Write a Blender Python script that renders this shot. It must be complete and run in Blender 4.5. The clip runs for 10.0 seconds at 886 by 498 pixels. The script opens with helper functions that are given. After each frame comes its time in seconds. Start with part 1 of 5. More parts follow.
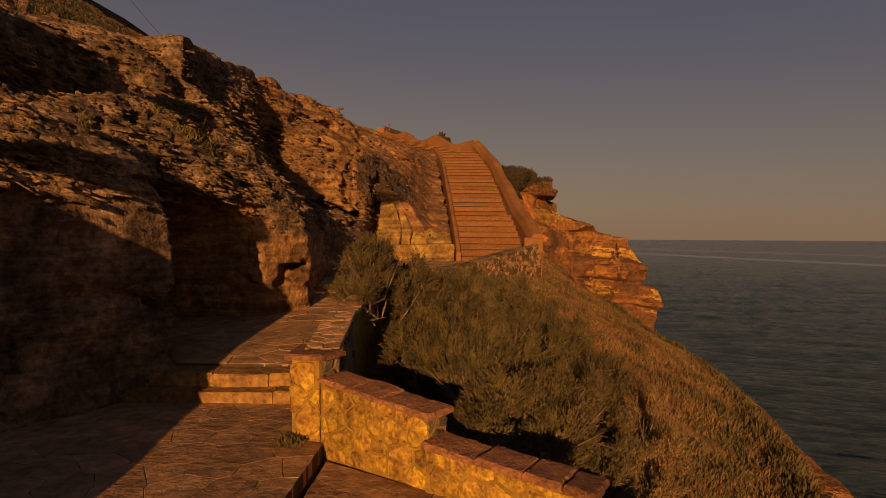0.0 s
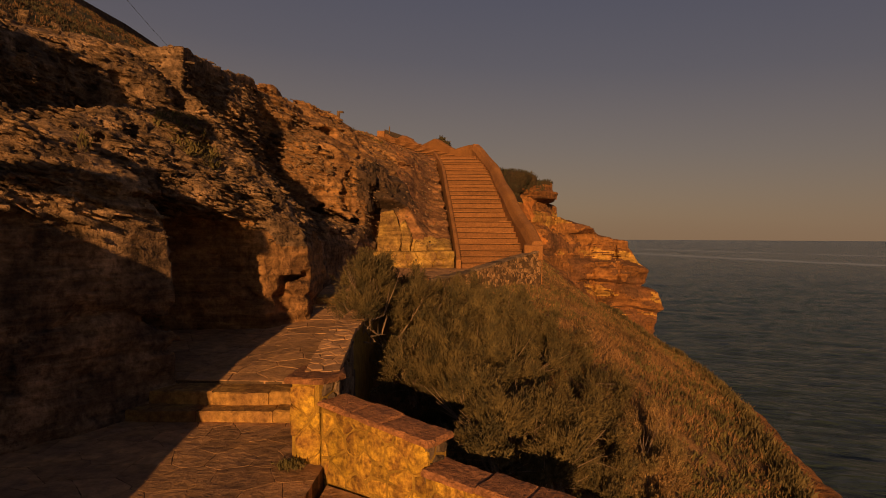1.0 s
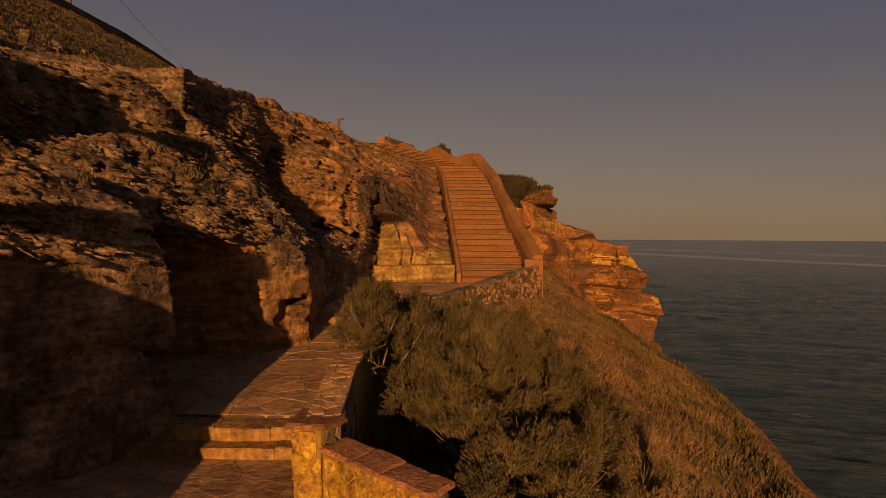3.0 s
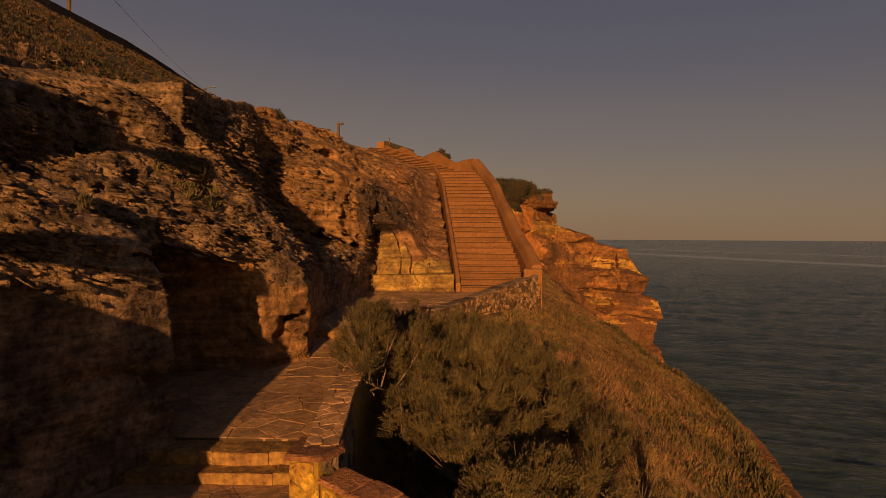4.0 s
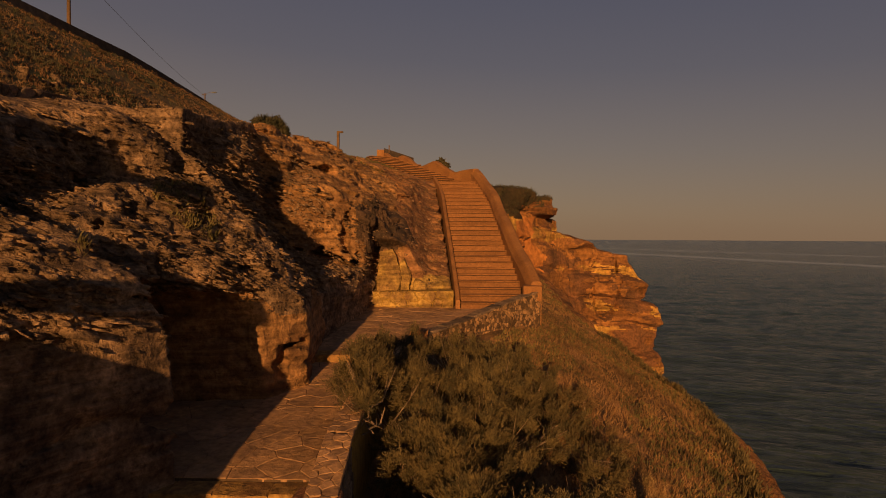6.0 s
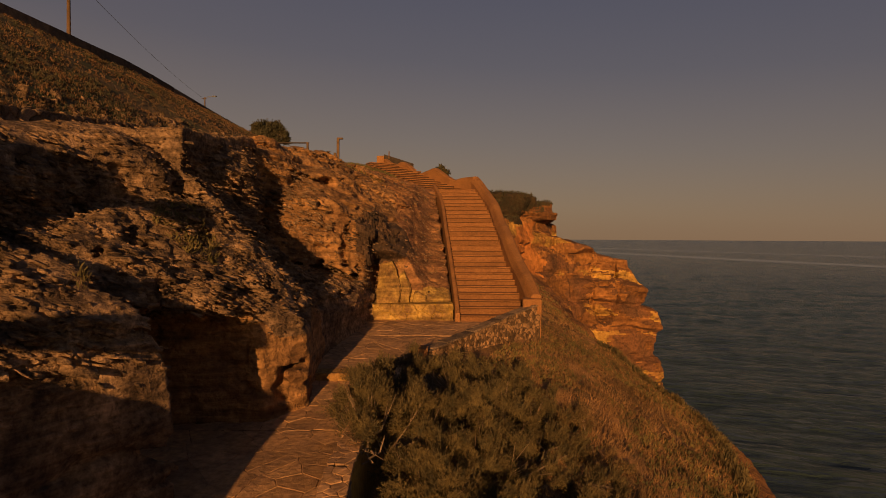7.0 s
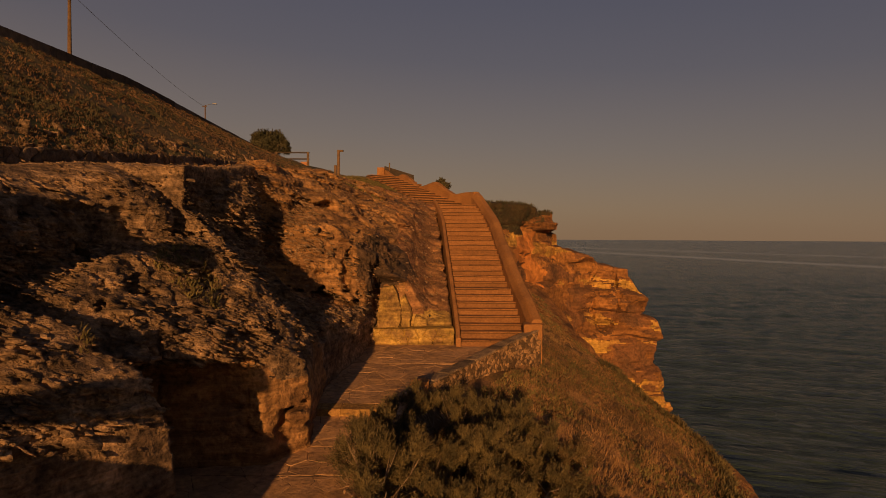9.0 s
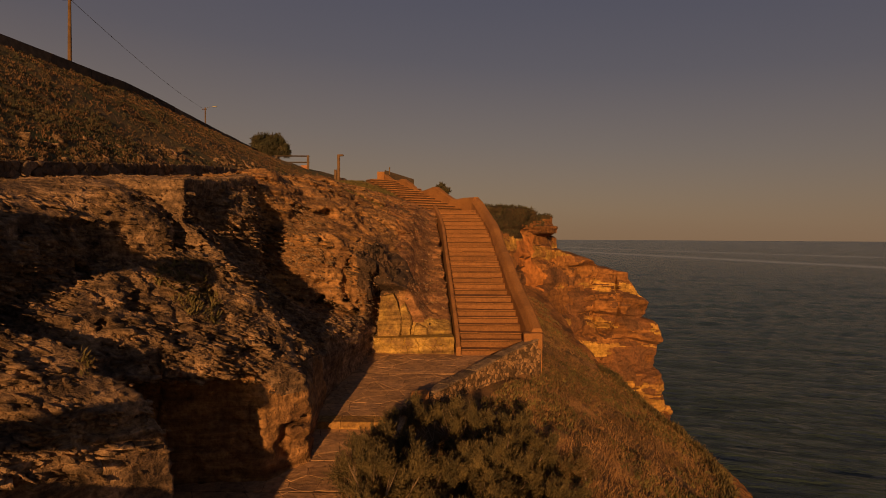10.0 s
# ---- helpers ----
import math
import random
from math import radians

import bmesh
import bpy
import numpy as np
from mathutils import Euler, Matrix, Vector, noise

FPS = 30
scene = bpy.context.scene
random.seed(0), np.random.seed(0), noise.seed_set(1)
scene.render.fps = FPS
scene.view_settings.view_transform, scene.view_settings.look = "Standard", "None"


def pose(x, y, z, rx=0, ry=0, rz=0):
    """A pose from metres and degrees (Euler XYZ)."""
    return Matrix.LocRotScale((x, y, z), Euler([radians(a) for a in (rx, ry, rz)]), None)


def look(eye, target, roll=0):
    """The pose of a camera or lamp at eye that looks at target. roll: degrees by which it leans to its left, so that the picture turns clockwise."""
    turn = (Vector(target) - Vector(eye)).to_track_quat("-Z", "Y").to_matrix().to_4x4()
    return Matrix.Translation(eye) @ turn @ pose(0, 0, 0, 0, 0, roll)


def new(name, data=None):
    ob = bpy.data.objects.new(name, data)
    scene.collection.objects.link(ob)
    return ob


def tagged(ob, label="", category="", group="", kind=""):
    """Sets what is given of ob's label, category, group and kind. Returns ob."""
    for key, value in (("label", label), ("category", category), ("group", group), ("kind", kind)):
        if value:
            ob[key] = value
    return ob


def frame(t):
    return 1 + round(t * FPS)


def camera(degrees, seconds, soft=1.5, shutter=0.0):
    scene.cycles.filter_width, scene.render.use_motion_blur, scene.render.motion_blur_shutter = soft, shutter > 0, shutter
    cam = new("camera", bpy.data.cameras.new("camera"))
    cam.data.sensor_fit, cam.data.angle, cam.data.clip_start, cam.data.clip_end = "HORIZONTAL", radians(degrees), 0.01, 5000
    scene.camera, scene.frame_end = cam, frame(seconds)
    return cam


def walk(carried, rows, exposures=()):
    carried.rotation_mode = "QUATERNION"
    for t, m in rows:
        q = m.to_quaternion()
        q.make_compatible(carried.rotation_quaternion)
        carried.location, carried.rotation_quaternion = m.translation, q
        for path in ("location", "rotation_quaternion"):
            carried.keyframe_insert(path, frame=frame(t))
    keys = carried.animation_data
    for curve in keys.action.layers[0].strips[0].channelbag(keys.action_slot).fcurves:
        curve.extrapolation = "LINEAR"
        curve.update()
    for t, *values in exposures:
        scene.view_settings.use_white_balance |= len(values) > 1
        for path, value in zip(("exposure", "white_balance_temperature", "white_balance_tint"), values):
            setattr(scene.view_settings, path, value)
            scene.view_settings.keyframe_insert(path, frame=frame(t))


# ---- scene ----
cam = camera(73.0, 10.0, soft=0.9)
EYE, RISE = 2.3, 3.35
PITCH, LEAN = -0.99, -0.34
ROWS = [
    (0.0, 0.0, 0.0), (0.5, -0.0005, 0.0402), (1.0, -0.0007, 0.0758), (1.5, -0.0031, 0.1085), (2.0, -0.0043, 0.1403),
    (2.5, -0.0073, 0.1757), (4.0, 0.0014, 0.325), (4.5, 0.0040, 0.3594), (5.0, 0.0040, 0.3952), (5.5, 0.0042, 0.4427),
    (7.0, 0.0067, 0.6402), (7.5, 0.0060, 0.7102), (8.0, 0.0027, 0.7859), (8.5, -0.0021, 0.8491), (9.0, -0.0038, 0.9053),
    (9.5, -0.0044, 0.9636), (10.0, -0.0055, 1.0),
]
walk(cam, [(t, pose(RISE * x, 0, EYE + RISE * z, 90 + PITCH, LEAN, 0)) for t, x, z in ROWS],
     [(0.0, 0.0), (5.5, 0.02), (7.5, 0.0), (10.0, -0.05)])

# ---- light: a low warm sun behind the camera, a dim evening sky ----
SUN_WAY = Vector((0.085, 1.0, -0.165)).normalized()
sun = new("sun", bpy.data.lights.new("sun", "SUN"))
sun.data.energy, sun.data.angle, sun.data.color = 5.2, radians(0.6), (1.0, 0.505, 0.175)
sun.matrix_world = look((0, 0, 60), Vector((0, 0, 60)) + SUN_WAY)
world = bpy.data.worlds.new("sky")
scene.world = world
world.use_nodes = True
wt = world.node_tree
wt.nodes.clear()
sky = wt.nodes.new("ShaderNodeTexSky")
sky.sky_type, sky.sun_disc = "NISHITA", False
sky.sun_elevation, sky.sun_rotation = math.asin(-SUN_WAY.z), math.atan2(-SUN_WAY.x, -SUN_WAY.y)
sky.air_density, sky.dust_density, sky.ozone_density = 1.0, 2.0, 1.0
tc = wt.nodes.new("ShaderNodeTexCoord")
sep = wt.nodes.new("ShaderNodeSeparateXYZ")
wt.links.new(tc.outputs["Generated"], sep.inputs[0])
haze = wt.nodes.new("ShaderNodeValToRGB")
stops = haze.color_ramp
stops.elements[0].position, stops.elements[0].color = 0.0, (0.205, 0.121, 0.065, 1)
stops.elements[1].position, stops.elements[1].color = 1.0, (0.018, 0.020, 0.034, 1)
for at, c in ((0.06, (0.190, 0.121, 0.075, 1)), (0.16, (0.137, 0.099, 0.081, 1)), (0.28, (0.085, 0.069, 0.077, 1)), (0.45, (0.052, 0.049, 0.073, 1))):
    stops.elements.new(at).color = c
lean = wt.nodes.new("ShaderNodeMath")
lean.operation = "MULTIPLY_ADD"
lean.inputs[1].default_value = 0.06
wt.links.new(sep.outputs["X"], lean.inputs[0])
wt.links.new(sep.outputs["Z"], lean.inputs[2])
wt.links.new(lean.outputs[0], haze.inputs["Fac"])
dim = wt.nodes.new("ShaderNodeVectorMath")
dim.operation = "SCALE"
dim.inputs["Scale"].default_value = 0.06
wt.links.new(sky.outputs[0], dim.inputs[0])
tintn = wt.nodes.new("ShaderNodeMix")
tintn.data_type = "RGBA"
tintn.inputs["Factor"].default_value = 0.88
bg = wt.nodes.new("ShaderNodeBackground")
bg.inputs["Strength"].default_value = 1.26
wout = wt.nodes.new("ShaderNodeOutputWorld")
wt.links.new(dim.outputs["Vector"], tintn.inputs["A"])
wt.links.new(haze.outputs["Color"], tintn.inputs["B"])
wt.links.new(tintn.outputs["Result"], bg.inputs["Color"])
wt.links.new(bg.outputs[0], wout.inputs["Surface"])


# ---- materials ----
def mat(name, base, rough=0.9, vary=0.35, scale=1.0, bump=0.3, grain=40.0, second=None, metal=0.0, strata=0.0, island=0.0, spec=0.3, relief=0.05):
    """A weathered surface: two scales of colour, fine relief, and bedding lines where strata is set."""
    m = bpy.data.materials.new(name)
    m.use_nodes = True
    nt = m.node_tree
    N, L = nt.nodes, nt.links
    b = N["Principled BSDF"]
    b.inputs["Roughness"].default_value, b.inputs["Metallic"].default_value = rough, metal
    b.inputs["Specular IOR Level"].default_value = spec
    geo = N.new("ShaderNodeNewGeometry")
    pos = geo.outputs["Position"]
    big = N.new("ShaderNodeTexNoise")
    big.inputs["Scale"].default_value, big.inputs["Detail"].default_value, big.inputs["Roughness"].default_value = scale, 6, 0.6
    fine = N.new("ShaderNodeTexNoise")
    fine.inputs["Scale"].default_value, fine.inputs["Detail"].default_value, fine.inputs["Roughness"].default_value = grain, 5, 0.65
    for n in (big, fine):
        L.new(pos, n.inputs["Vector"])
    second = second or tuple(c * 0.55 for c in base)
    rb = N.new("ShaderNodeValToRGB")
    rb.color_ramp.elements[0].position, rb.color_ramp.elements[1].position = 0.36, 0.66
    rb.color_ramp.elements[0].color, rb.color_ramp.elements[1].color = (*second, 1), (*base, 1)
    L.new(big.outputs["Fac"], rb.inputs["Fac"])
    colour, height = rb.outputs["Color"], fine.outputs["Fac"]

    def times(a, lo, hi, fac):
        mr = N.new("ShaderNodeMapRange")
        mr.inputs["From Min"].default_value, mr.inputs["From Max"].default_value = 0.3, 0.7
        mr.inputs["To Min"].default_value, mr.inputs["To Max"].default_value = lo, hi
        L.new(fac, mr.inputs["Value"])
        mx = N.new("ShaderNodeMix")
        mx.data_type, mx.blend_type = "RGBA", "MULTIPLY"
        mx.inputs["Factor"].default_value = 1.0
        L.new(a, mx.inputs["A"])
        L.new(mr.outputs[0], mx.inputs["B"])
        return mx.outputs["Result"]

    colour = times(colour, 1 - vary, 1 + vary * 0.6, fine.outputs["Fac"])
    if island:
        oi = N.new("ShaderNodeObjectInfo")
        colour = times(colour, 1 - island * 1.6, 1 + island * 1.6, oi.outputs["Random"])
        colour = times(colour, 1 - island, 1 + island, geo.outputs["Random Per Island"])
    if strata:
        mp = N.new("ShaderNodeMapping")
        mp.inputs["Scale"].default_value = (0.5, 0.5, 5.0)
        mp.inputs["Rotation"].default_value = (0.05, 0.12, 0)
        L.new(pos, mp.inputs["Vector"])
        st = N.new("ShaderNodeTexNoise")
        st.inputs["Scale"].default_value, st.inputs["Detail"].default_value, st.inputs["Roughness"].default_value = strata, 5, 0.6
        L.new(mp.outputs[0], st.inputs["Vector"])
        colour = times(colour, 0.45, 1.3, st.outputs["Fac"])
        ad = N.new("ShaderNodeMath")
        ad.operation = "ADD"
        L.new(height, ad.inputs[0])
        L.new(st.outputs["Fac"], ad.inputs[1])
        height = ad.outputs[0]
    L.new(colour, b.inputs["Base Color"])
    bp = N.new("ShaderNodeBump")
    bp.inputs["Strength"].default_value, bp.inputs["Distance"].default_value = bump, relief
    L.new(height, bp.inputs["Height"])
    L.new(bp.outputs[0], b.inputs["Normal"])
    return m


ROCK = mat("rock", (0.45, 0.285, 0.16), 0.95, 0.75, 1.5, 1.0, 9, (0.125, 0.08, 0.05), strata=2.2, relief=0.13)
OCHRE = mat("ochre_rock", (0.47, 0.25, 0.095), 0.95, 0.6, 1.0, 1.0, 6, (0.21, 0.108, 0.048), strata=1.3, relief=0.13)
EARTH = mat("red_earth", (0.40, 0.20, 0.082), 1.0, 0.5, 1.6, 1.0, 8, (0.19, 0.09, 0.045), strata=0.8, relief=0.1)
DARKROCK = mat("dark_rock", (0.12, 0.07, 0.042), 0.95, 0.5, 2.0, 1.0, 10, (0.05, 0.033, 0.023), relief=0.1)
PALEROCK = mat("pale_rock", (0.52, 0.33, 0.085), 0.95, 0.5, 1.4, 1.0, 8, (0.20, 0.11, 0.045), strata=1.2, relief=0.1)
GOLD = mat("yellow_sandstone", (0.62, 0.36, 0.075), 0.95, 0.5, 0.5, 1.0, 3, (0.36, 0.17, 0.05), strata=0.5, relief=0.3)
TALUS = mat("brown_talus", (0.22, 0.097, 0.042), 1.0, 0.5, 0.6, 1.0, 4, (0.13, 0.065, 0.032), relief=0.25)
CRAG = mat("sandstone", (0.44, 0.195, 0.055), 0.95, 0.5, 0.35, 1.0, 3, (0.22, 0.095, 0.036), strata=0.35, relief=0.4)
ORANGE = mat("orange_earth", (0.50, 0.20, 0.05), 1.0, 0.45, 0.5, 0.8, 3, (0.33, 0.125, 0.035), relief=0.2)
SOIL = mat("dry_grass_soil", (0.40, 0.21, 0.085), 1.0, 0.5, 0.9, 0.8, 22, (0.12, 0.075, 0.032))
HILLGRASS = mat("hill_grass", (0.17, 0.09, 0.045), 1.0, 0.4, 0.6, 0.2, 20, (0.09, 0.06, 0.03), island=0.3)
DARKLEAF = mat("dark_leaf", (0.05, 0.042, 0.022), 0.9, 0.4, 0.8, 0.2, 30, (0.02, 0.022, 0.012), island=0.3)
HILL = mat("hill_scrub", (0.16, 0.10, 0.05), 1.0, 0.5, 0.5, 0.8, 9, (0.05, 0.06, 0.025))
FLAG = mat("flagstone", (0.48, 0.27, 0.12), 0.85, 0.45, 2.2, 0.8, 7, (0.30, 0.175, 0.095), island=0.09, relief=0.045)
JOINT = mat("path_joint", (0.15, 0.095, 0.054), 1.0, 0.5, 3, 0.6, 40)
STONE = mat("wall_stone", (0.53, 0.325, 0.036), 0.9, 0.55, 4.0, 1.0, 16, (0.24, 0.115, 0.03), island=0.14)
# weathered stone, also the painted shade on pier and wall side faces
DARKSTONE = mat("weathered_shaded_stone", (0.21, 0.14, 0.085), 0.9, 0.5, 3.0, 0.9, 20, (0.10, 0.07, 0.048), island=0.2)
SHARD = mat("shard_stone", (0.27, 0.155, 0.072), 0.9, 0.5, 3.0, 0.9, 18, (0.11, 0.065, 0.036), island=0.35)
MORTAR = mat("mortar", (0.40, 0.24, 0.042), 1.0, 0.3, 5, 0.5, 50)
CAP = mat("cap_slab", (0.37, 0.165, 0.07), 0.85, 0.5, 3.0, 1.0, 18, (0.19, 0.085, 0.045), island=0.14)
RENDERED = mat("rendered_concrete", (0.335, 0.155, 0.05), 0.9, 0.35, 1.2, 0.5, 18, (0.245, 0.11, 0.038))
# risers darkened and treads paled, evening out the low sun's light on them
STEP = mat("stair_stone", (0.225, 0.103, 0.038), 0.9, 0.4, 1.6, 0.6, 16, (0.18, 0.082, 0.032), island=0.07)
TREAD = mat("lightened_tread", (0.35, 0.163, 0.058), 0.85, 0.4, 1.8, 0.5, 16, (0.23, 0.105, 0.039), island=0.06)
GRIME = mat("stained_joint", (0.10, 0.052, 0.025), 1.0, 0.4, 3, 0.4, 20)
EDGE = mat("ochre_edge_stone", (0.38, 0.215, 0.058), 0.9, 0.5, 2.5, 0.9, 10, (0.22, 0.115, 0.042), island=0.1)
SCRUBSOIL = mat("scrub_soil", (0.085, 0.055, 0.028), 1.0, 0.5, 0.8, 1.0, 4, (0.04, 0.03, 0.017), relief=0.3)
LEAF = mat("shrub_leaf", (0.18, 0.13, 0.05), 0.8, 0.3, 3.4, 0.2, 12, (0.06, 0.05, 0.023), island=0.1)
RUSTLEAF = mat("rusty_leaf", (0.20, 0.115, 0.05), 0.9, 0.4, 1.2, 0.2, 30, (0.10, 0.075, 0.03), island=0.3)
DRY = mat("dry_grass", (0.37, 0.20, 0.08), 0.9, 0.4, 0.8, 0.2, 12, (0.17, 0.097, 0.042), island=0.15)
HERB = mat("green_herb", (0.20, 0.15, 0.048), 0.85, 0.4, 0.8, 0.2, 12, (0.085, 0.075, 0.028), island=0.15)
TWIG = mat("twig", (0.30, 0.21, 0.14), 0.9, 0.4, 6, 0.4, 60)
DARKWOOD = mat("dark_wood", (0.07, 0.05, 0.035), 0.85, 0.4, 3, 0.4, 40)
WOOD = mat("weathered_wood", (0.17, 0.10, 0.05), 0.85, 0.4, 3, 0.4, 40)
METAL = mat("galvanised_metal", (0.30, 0.28, 0.25), 0.5, 0.2, 3, 0.1, 40, metal=0.7)


def water(name):
    m = bpy.data.materials.new(name)
    m.use_nodes = True
    nt = m.node_tree
    N, L = nt.nodes, nt.links
    b = N["Principled BSDF"]
    b.inputs["Base Color"].default_value = (0.030, 0.047, 0.043, 1)
    b.inputs["Roughness"].default_value, b.inputs["IOR"].default_value = 0.14, 1.33
    geo = N.new("ShaderNodeNewGeometry")

    def swell(sx, sy, turn, detail, rough):
        mp = N.new("ShaderNodeMapping")
        mp.vector_type = "TEXTURE"
        mp.inputs["Scale"].default_value, mp.inputs["Rotation"].default_value = (1 / sx, 1 / sy, 10), (0, 0, turn)
        L.new(geo.outputs["Position"], mp.inputs["Vector"])
        n = N.new("ShaderNodeTexNoise")
        n.inputs["Scale"].default_value, n.inputs["Detail"].default_value, n.inputs["Roughness"].default_value = 1.0, detail, rough
        L.new(mp.outputs[0], n.inputs["Vector"])
        return n.outputs["Fac"]

    long_swell, chop, waver = swell(0.03, 0.16, -0.35, 4, 0.6), swell(0.19, 0.62, -0.35, 4, 0.55), swell(0.004, 0.004, 0, 4, 0.6)
    add = N.new("ShaderNodeMath")
    add.operation = "MULTIPLY_ADD"
    add.inputs[1].default_value = 0.7
    L.new(long_swell, add.inputs[0])
    L.new(chop, add.inputs[2])

    def slick(nx, ny, at, half):
        """A long band of calm water, one where the surface is smooth."""
        dot = N.new("ShaderNodeVectorMath")
        dot.operation = "DOT_PRODUCT"
        dot.inputs[1].default_value = (nx, ny, 0)
        L.new(geo.outputs["Position"], dot.inputs[0])
        shift = N.new("ShaderNodeMath")
        shift.operation = "MULTIPLY_ADD"
        shift.inputs[1].default_value = 90
        L.new(waver, shift.inputs[0])
        L.new(dot.outputs["Value"], shift.inputs[2])
        off = N.new("ShaderNodeMath")
        off.operation = "SUBTRACT"
        off.inputs[1].default_value = at + 45
        L.new(shift.outputs[0], off.inputs[0])
        size = N.new("ShaderNodeMath")
        size.operation = "ABSOLUTE"
        L.new(off.outputs[0], size.inputs[0])
        band = N.new("ShaderNodeMapRange")
        band.inputs["From Min"].default_value, band.inputs["From Max"].default_value = half * 0.5, half * 1.4
        band.inputs["To Min"].default_value, band.inputs["To Max"].default_value = 1.0, 0.0
        L.new(size.outputs[0], band.inputs["Value"])
        return band.outputs[0]

    both = N.new("ShaderNodeMath")
    both.operation = "MAXIMUM"
    L.new(slick(0.96, 0.281, 933, 44), both.inputs[0])
    L.new(slick(0.896, 0.443, 1553, 40), both.inputs[1])
    calm = N.new("ShaderNodeMapRange")
    calm.inputs["To Min"].default_value, calm.inputs["To Max"].default_value = 1.0, 0.04
    L.new(both.outputs[0], calm.inputs["Value"])
    bp = N.new("ShaderNodeBump")
    bp.inputs["Distance"].default_value = 2.3
    L.new(calm.outputs[0], bp.inputs["Strength"])
    L.new(add.outputs[0], bp.inputs["Height"])
    L.new(bp.outputs[0], b.inputs["Normal"])
    return m


WATER = water("sea_water")


# ---- helpers for building ----
def part(name, bm, material, parent=None, label=""):
    """Links a bmesh as one mesh object, under a thing or a part when one is given."""
    me = bpy.data.meshes.new(name)
    bm.to_mesh(me)
    bm.free()
    return part_mesh(name, me, material, parent, label)


def part_mesh(name, me, material, parent=None, label=""):
    if not me.materials:
        me.materials.append(material)
    ob = new(name, me)
    ob.parent = parent
    return tagged(ob, label) if label else ob


def empty(name, x=0, y=0, z=0):
    ob = new(name)
    ob.empty_display_size = 0.2
    ob.location = (x, y, z)
    return ob


def mesh_from(name, verts, faces, smooth=True):
    me = bpy.data.meshes.new(name)
    me.from_pydata([tuple(v) for v in verts], [], [tuple(f) for f in faces])
    if smooth:
        me.polygons.foreach_set("use_smooth", [True] * len(me.polygons))
    me.update()
    return me


def mesh_fast(name, verts, faces):
    """A mesh from arrays of vertices and equal-sized faces."""
    me = bpy.data.meshes.new(name)
    k = faces.shape[1]
    me.vertices.add(len(verts))
    me.vertices.foreach_set("co", np.asarray(verts, np.float32).ravel())
    me.loops.add(faces.size)
    me.loops.foreach_set("vertex_index", faces.ravel().astype(np.int32))
    me.polygons.add(len(faces))
    me.polygons.foreach_set("loop_start", np.arange(0, faces.size, k, dtype=np.int32))
    me.update(calc_edges=True)
    return me


def hash3(ix, iy, iz, seed):
    h = (ix.astype(np.int64) * 374761393 + iy.astype(np.int64) * 668265263 + iz.astype(np.int64) * 2147483647 + seed * 1274126177) & 0xFFFFFFFF
    h = ((h ^ (h >> 13)) * 1274126177) & 0xFFFFFFFF
    return ((h ^ (h >> 16)) & 0xFFFF).astype(np.float32) / 65535.0


def vnoise(x, y, z, seed=0):
    """Smooth value noise from -1 to 1."""
    ix, iy, iz = np.floor(x), np.floor(y), np.floor(z)
    fx, fy, fz = x - ix, y - iy, z - iz
    fx, fy, fz = fx * fx * (3 - 2 * fx), fy * fy * (3 - 2 * fy), fz * fz * (3 - 2 * fz)
    total = 0
    for dx in (0, 1):
        for dy in (0, 1):
            for dz in (0, 1):
                w = (fx if dx else 1 - fx) * (fy if dy else 1 - fy) * (fz if dz else 1 - fz)
                total = total + w * hash3(ix + dx, iy + dy, iz + dz, seed)
    return total * 2 - 1


def fbm(x, y, z, octaves=3, seed=0):
    total, amp = 0, 1.0
    for o in range(octaves):
        total = total + amp * vnoise(x, y, z, seed + o * 17)
        x, y, z, amp = x * 2.03, y * 2.03, z * 2.03, amp * 0.5
    return total


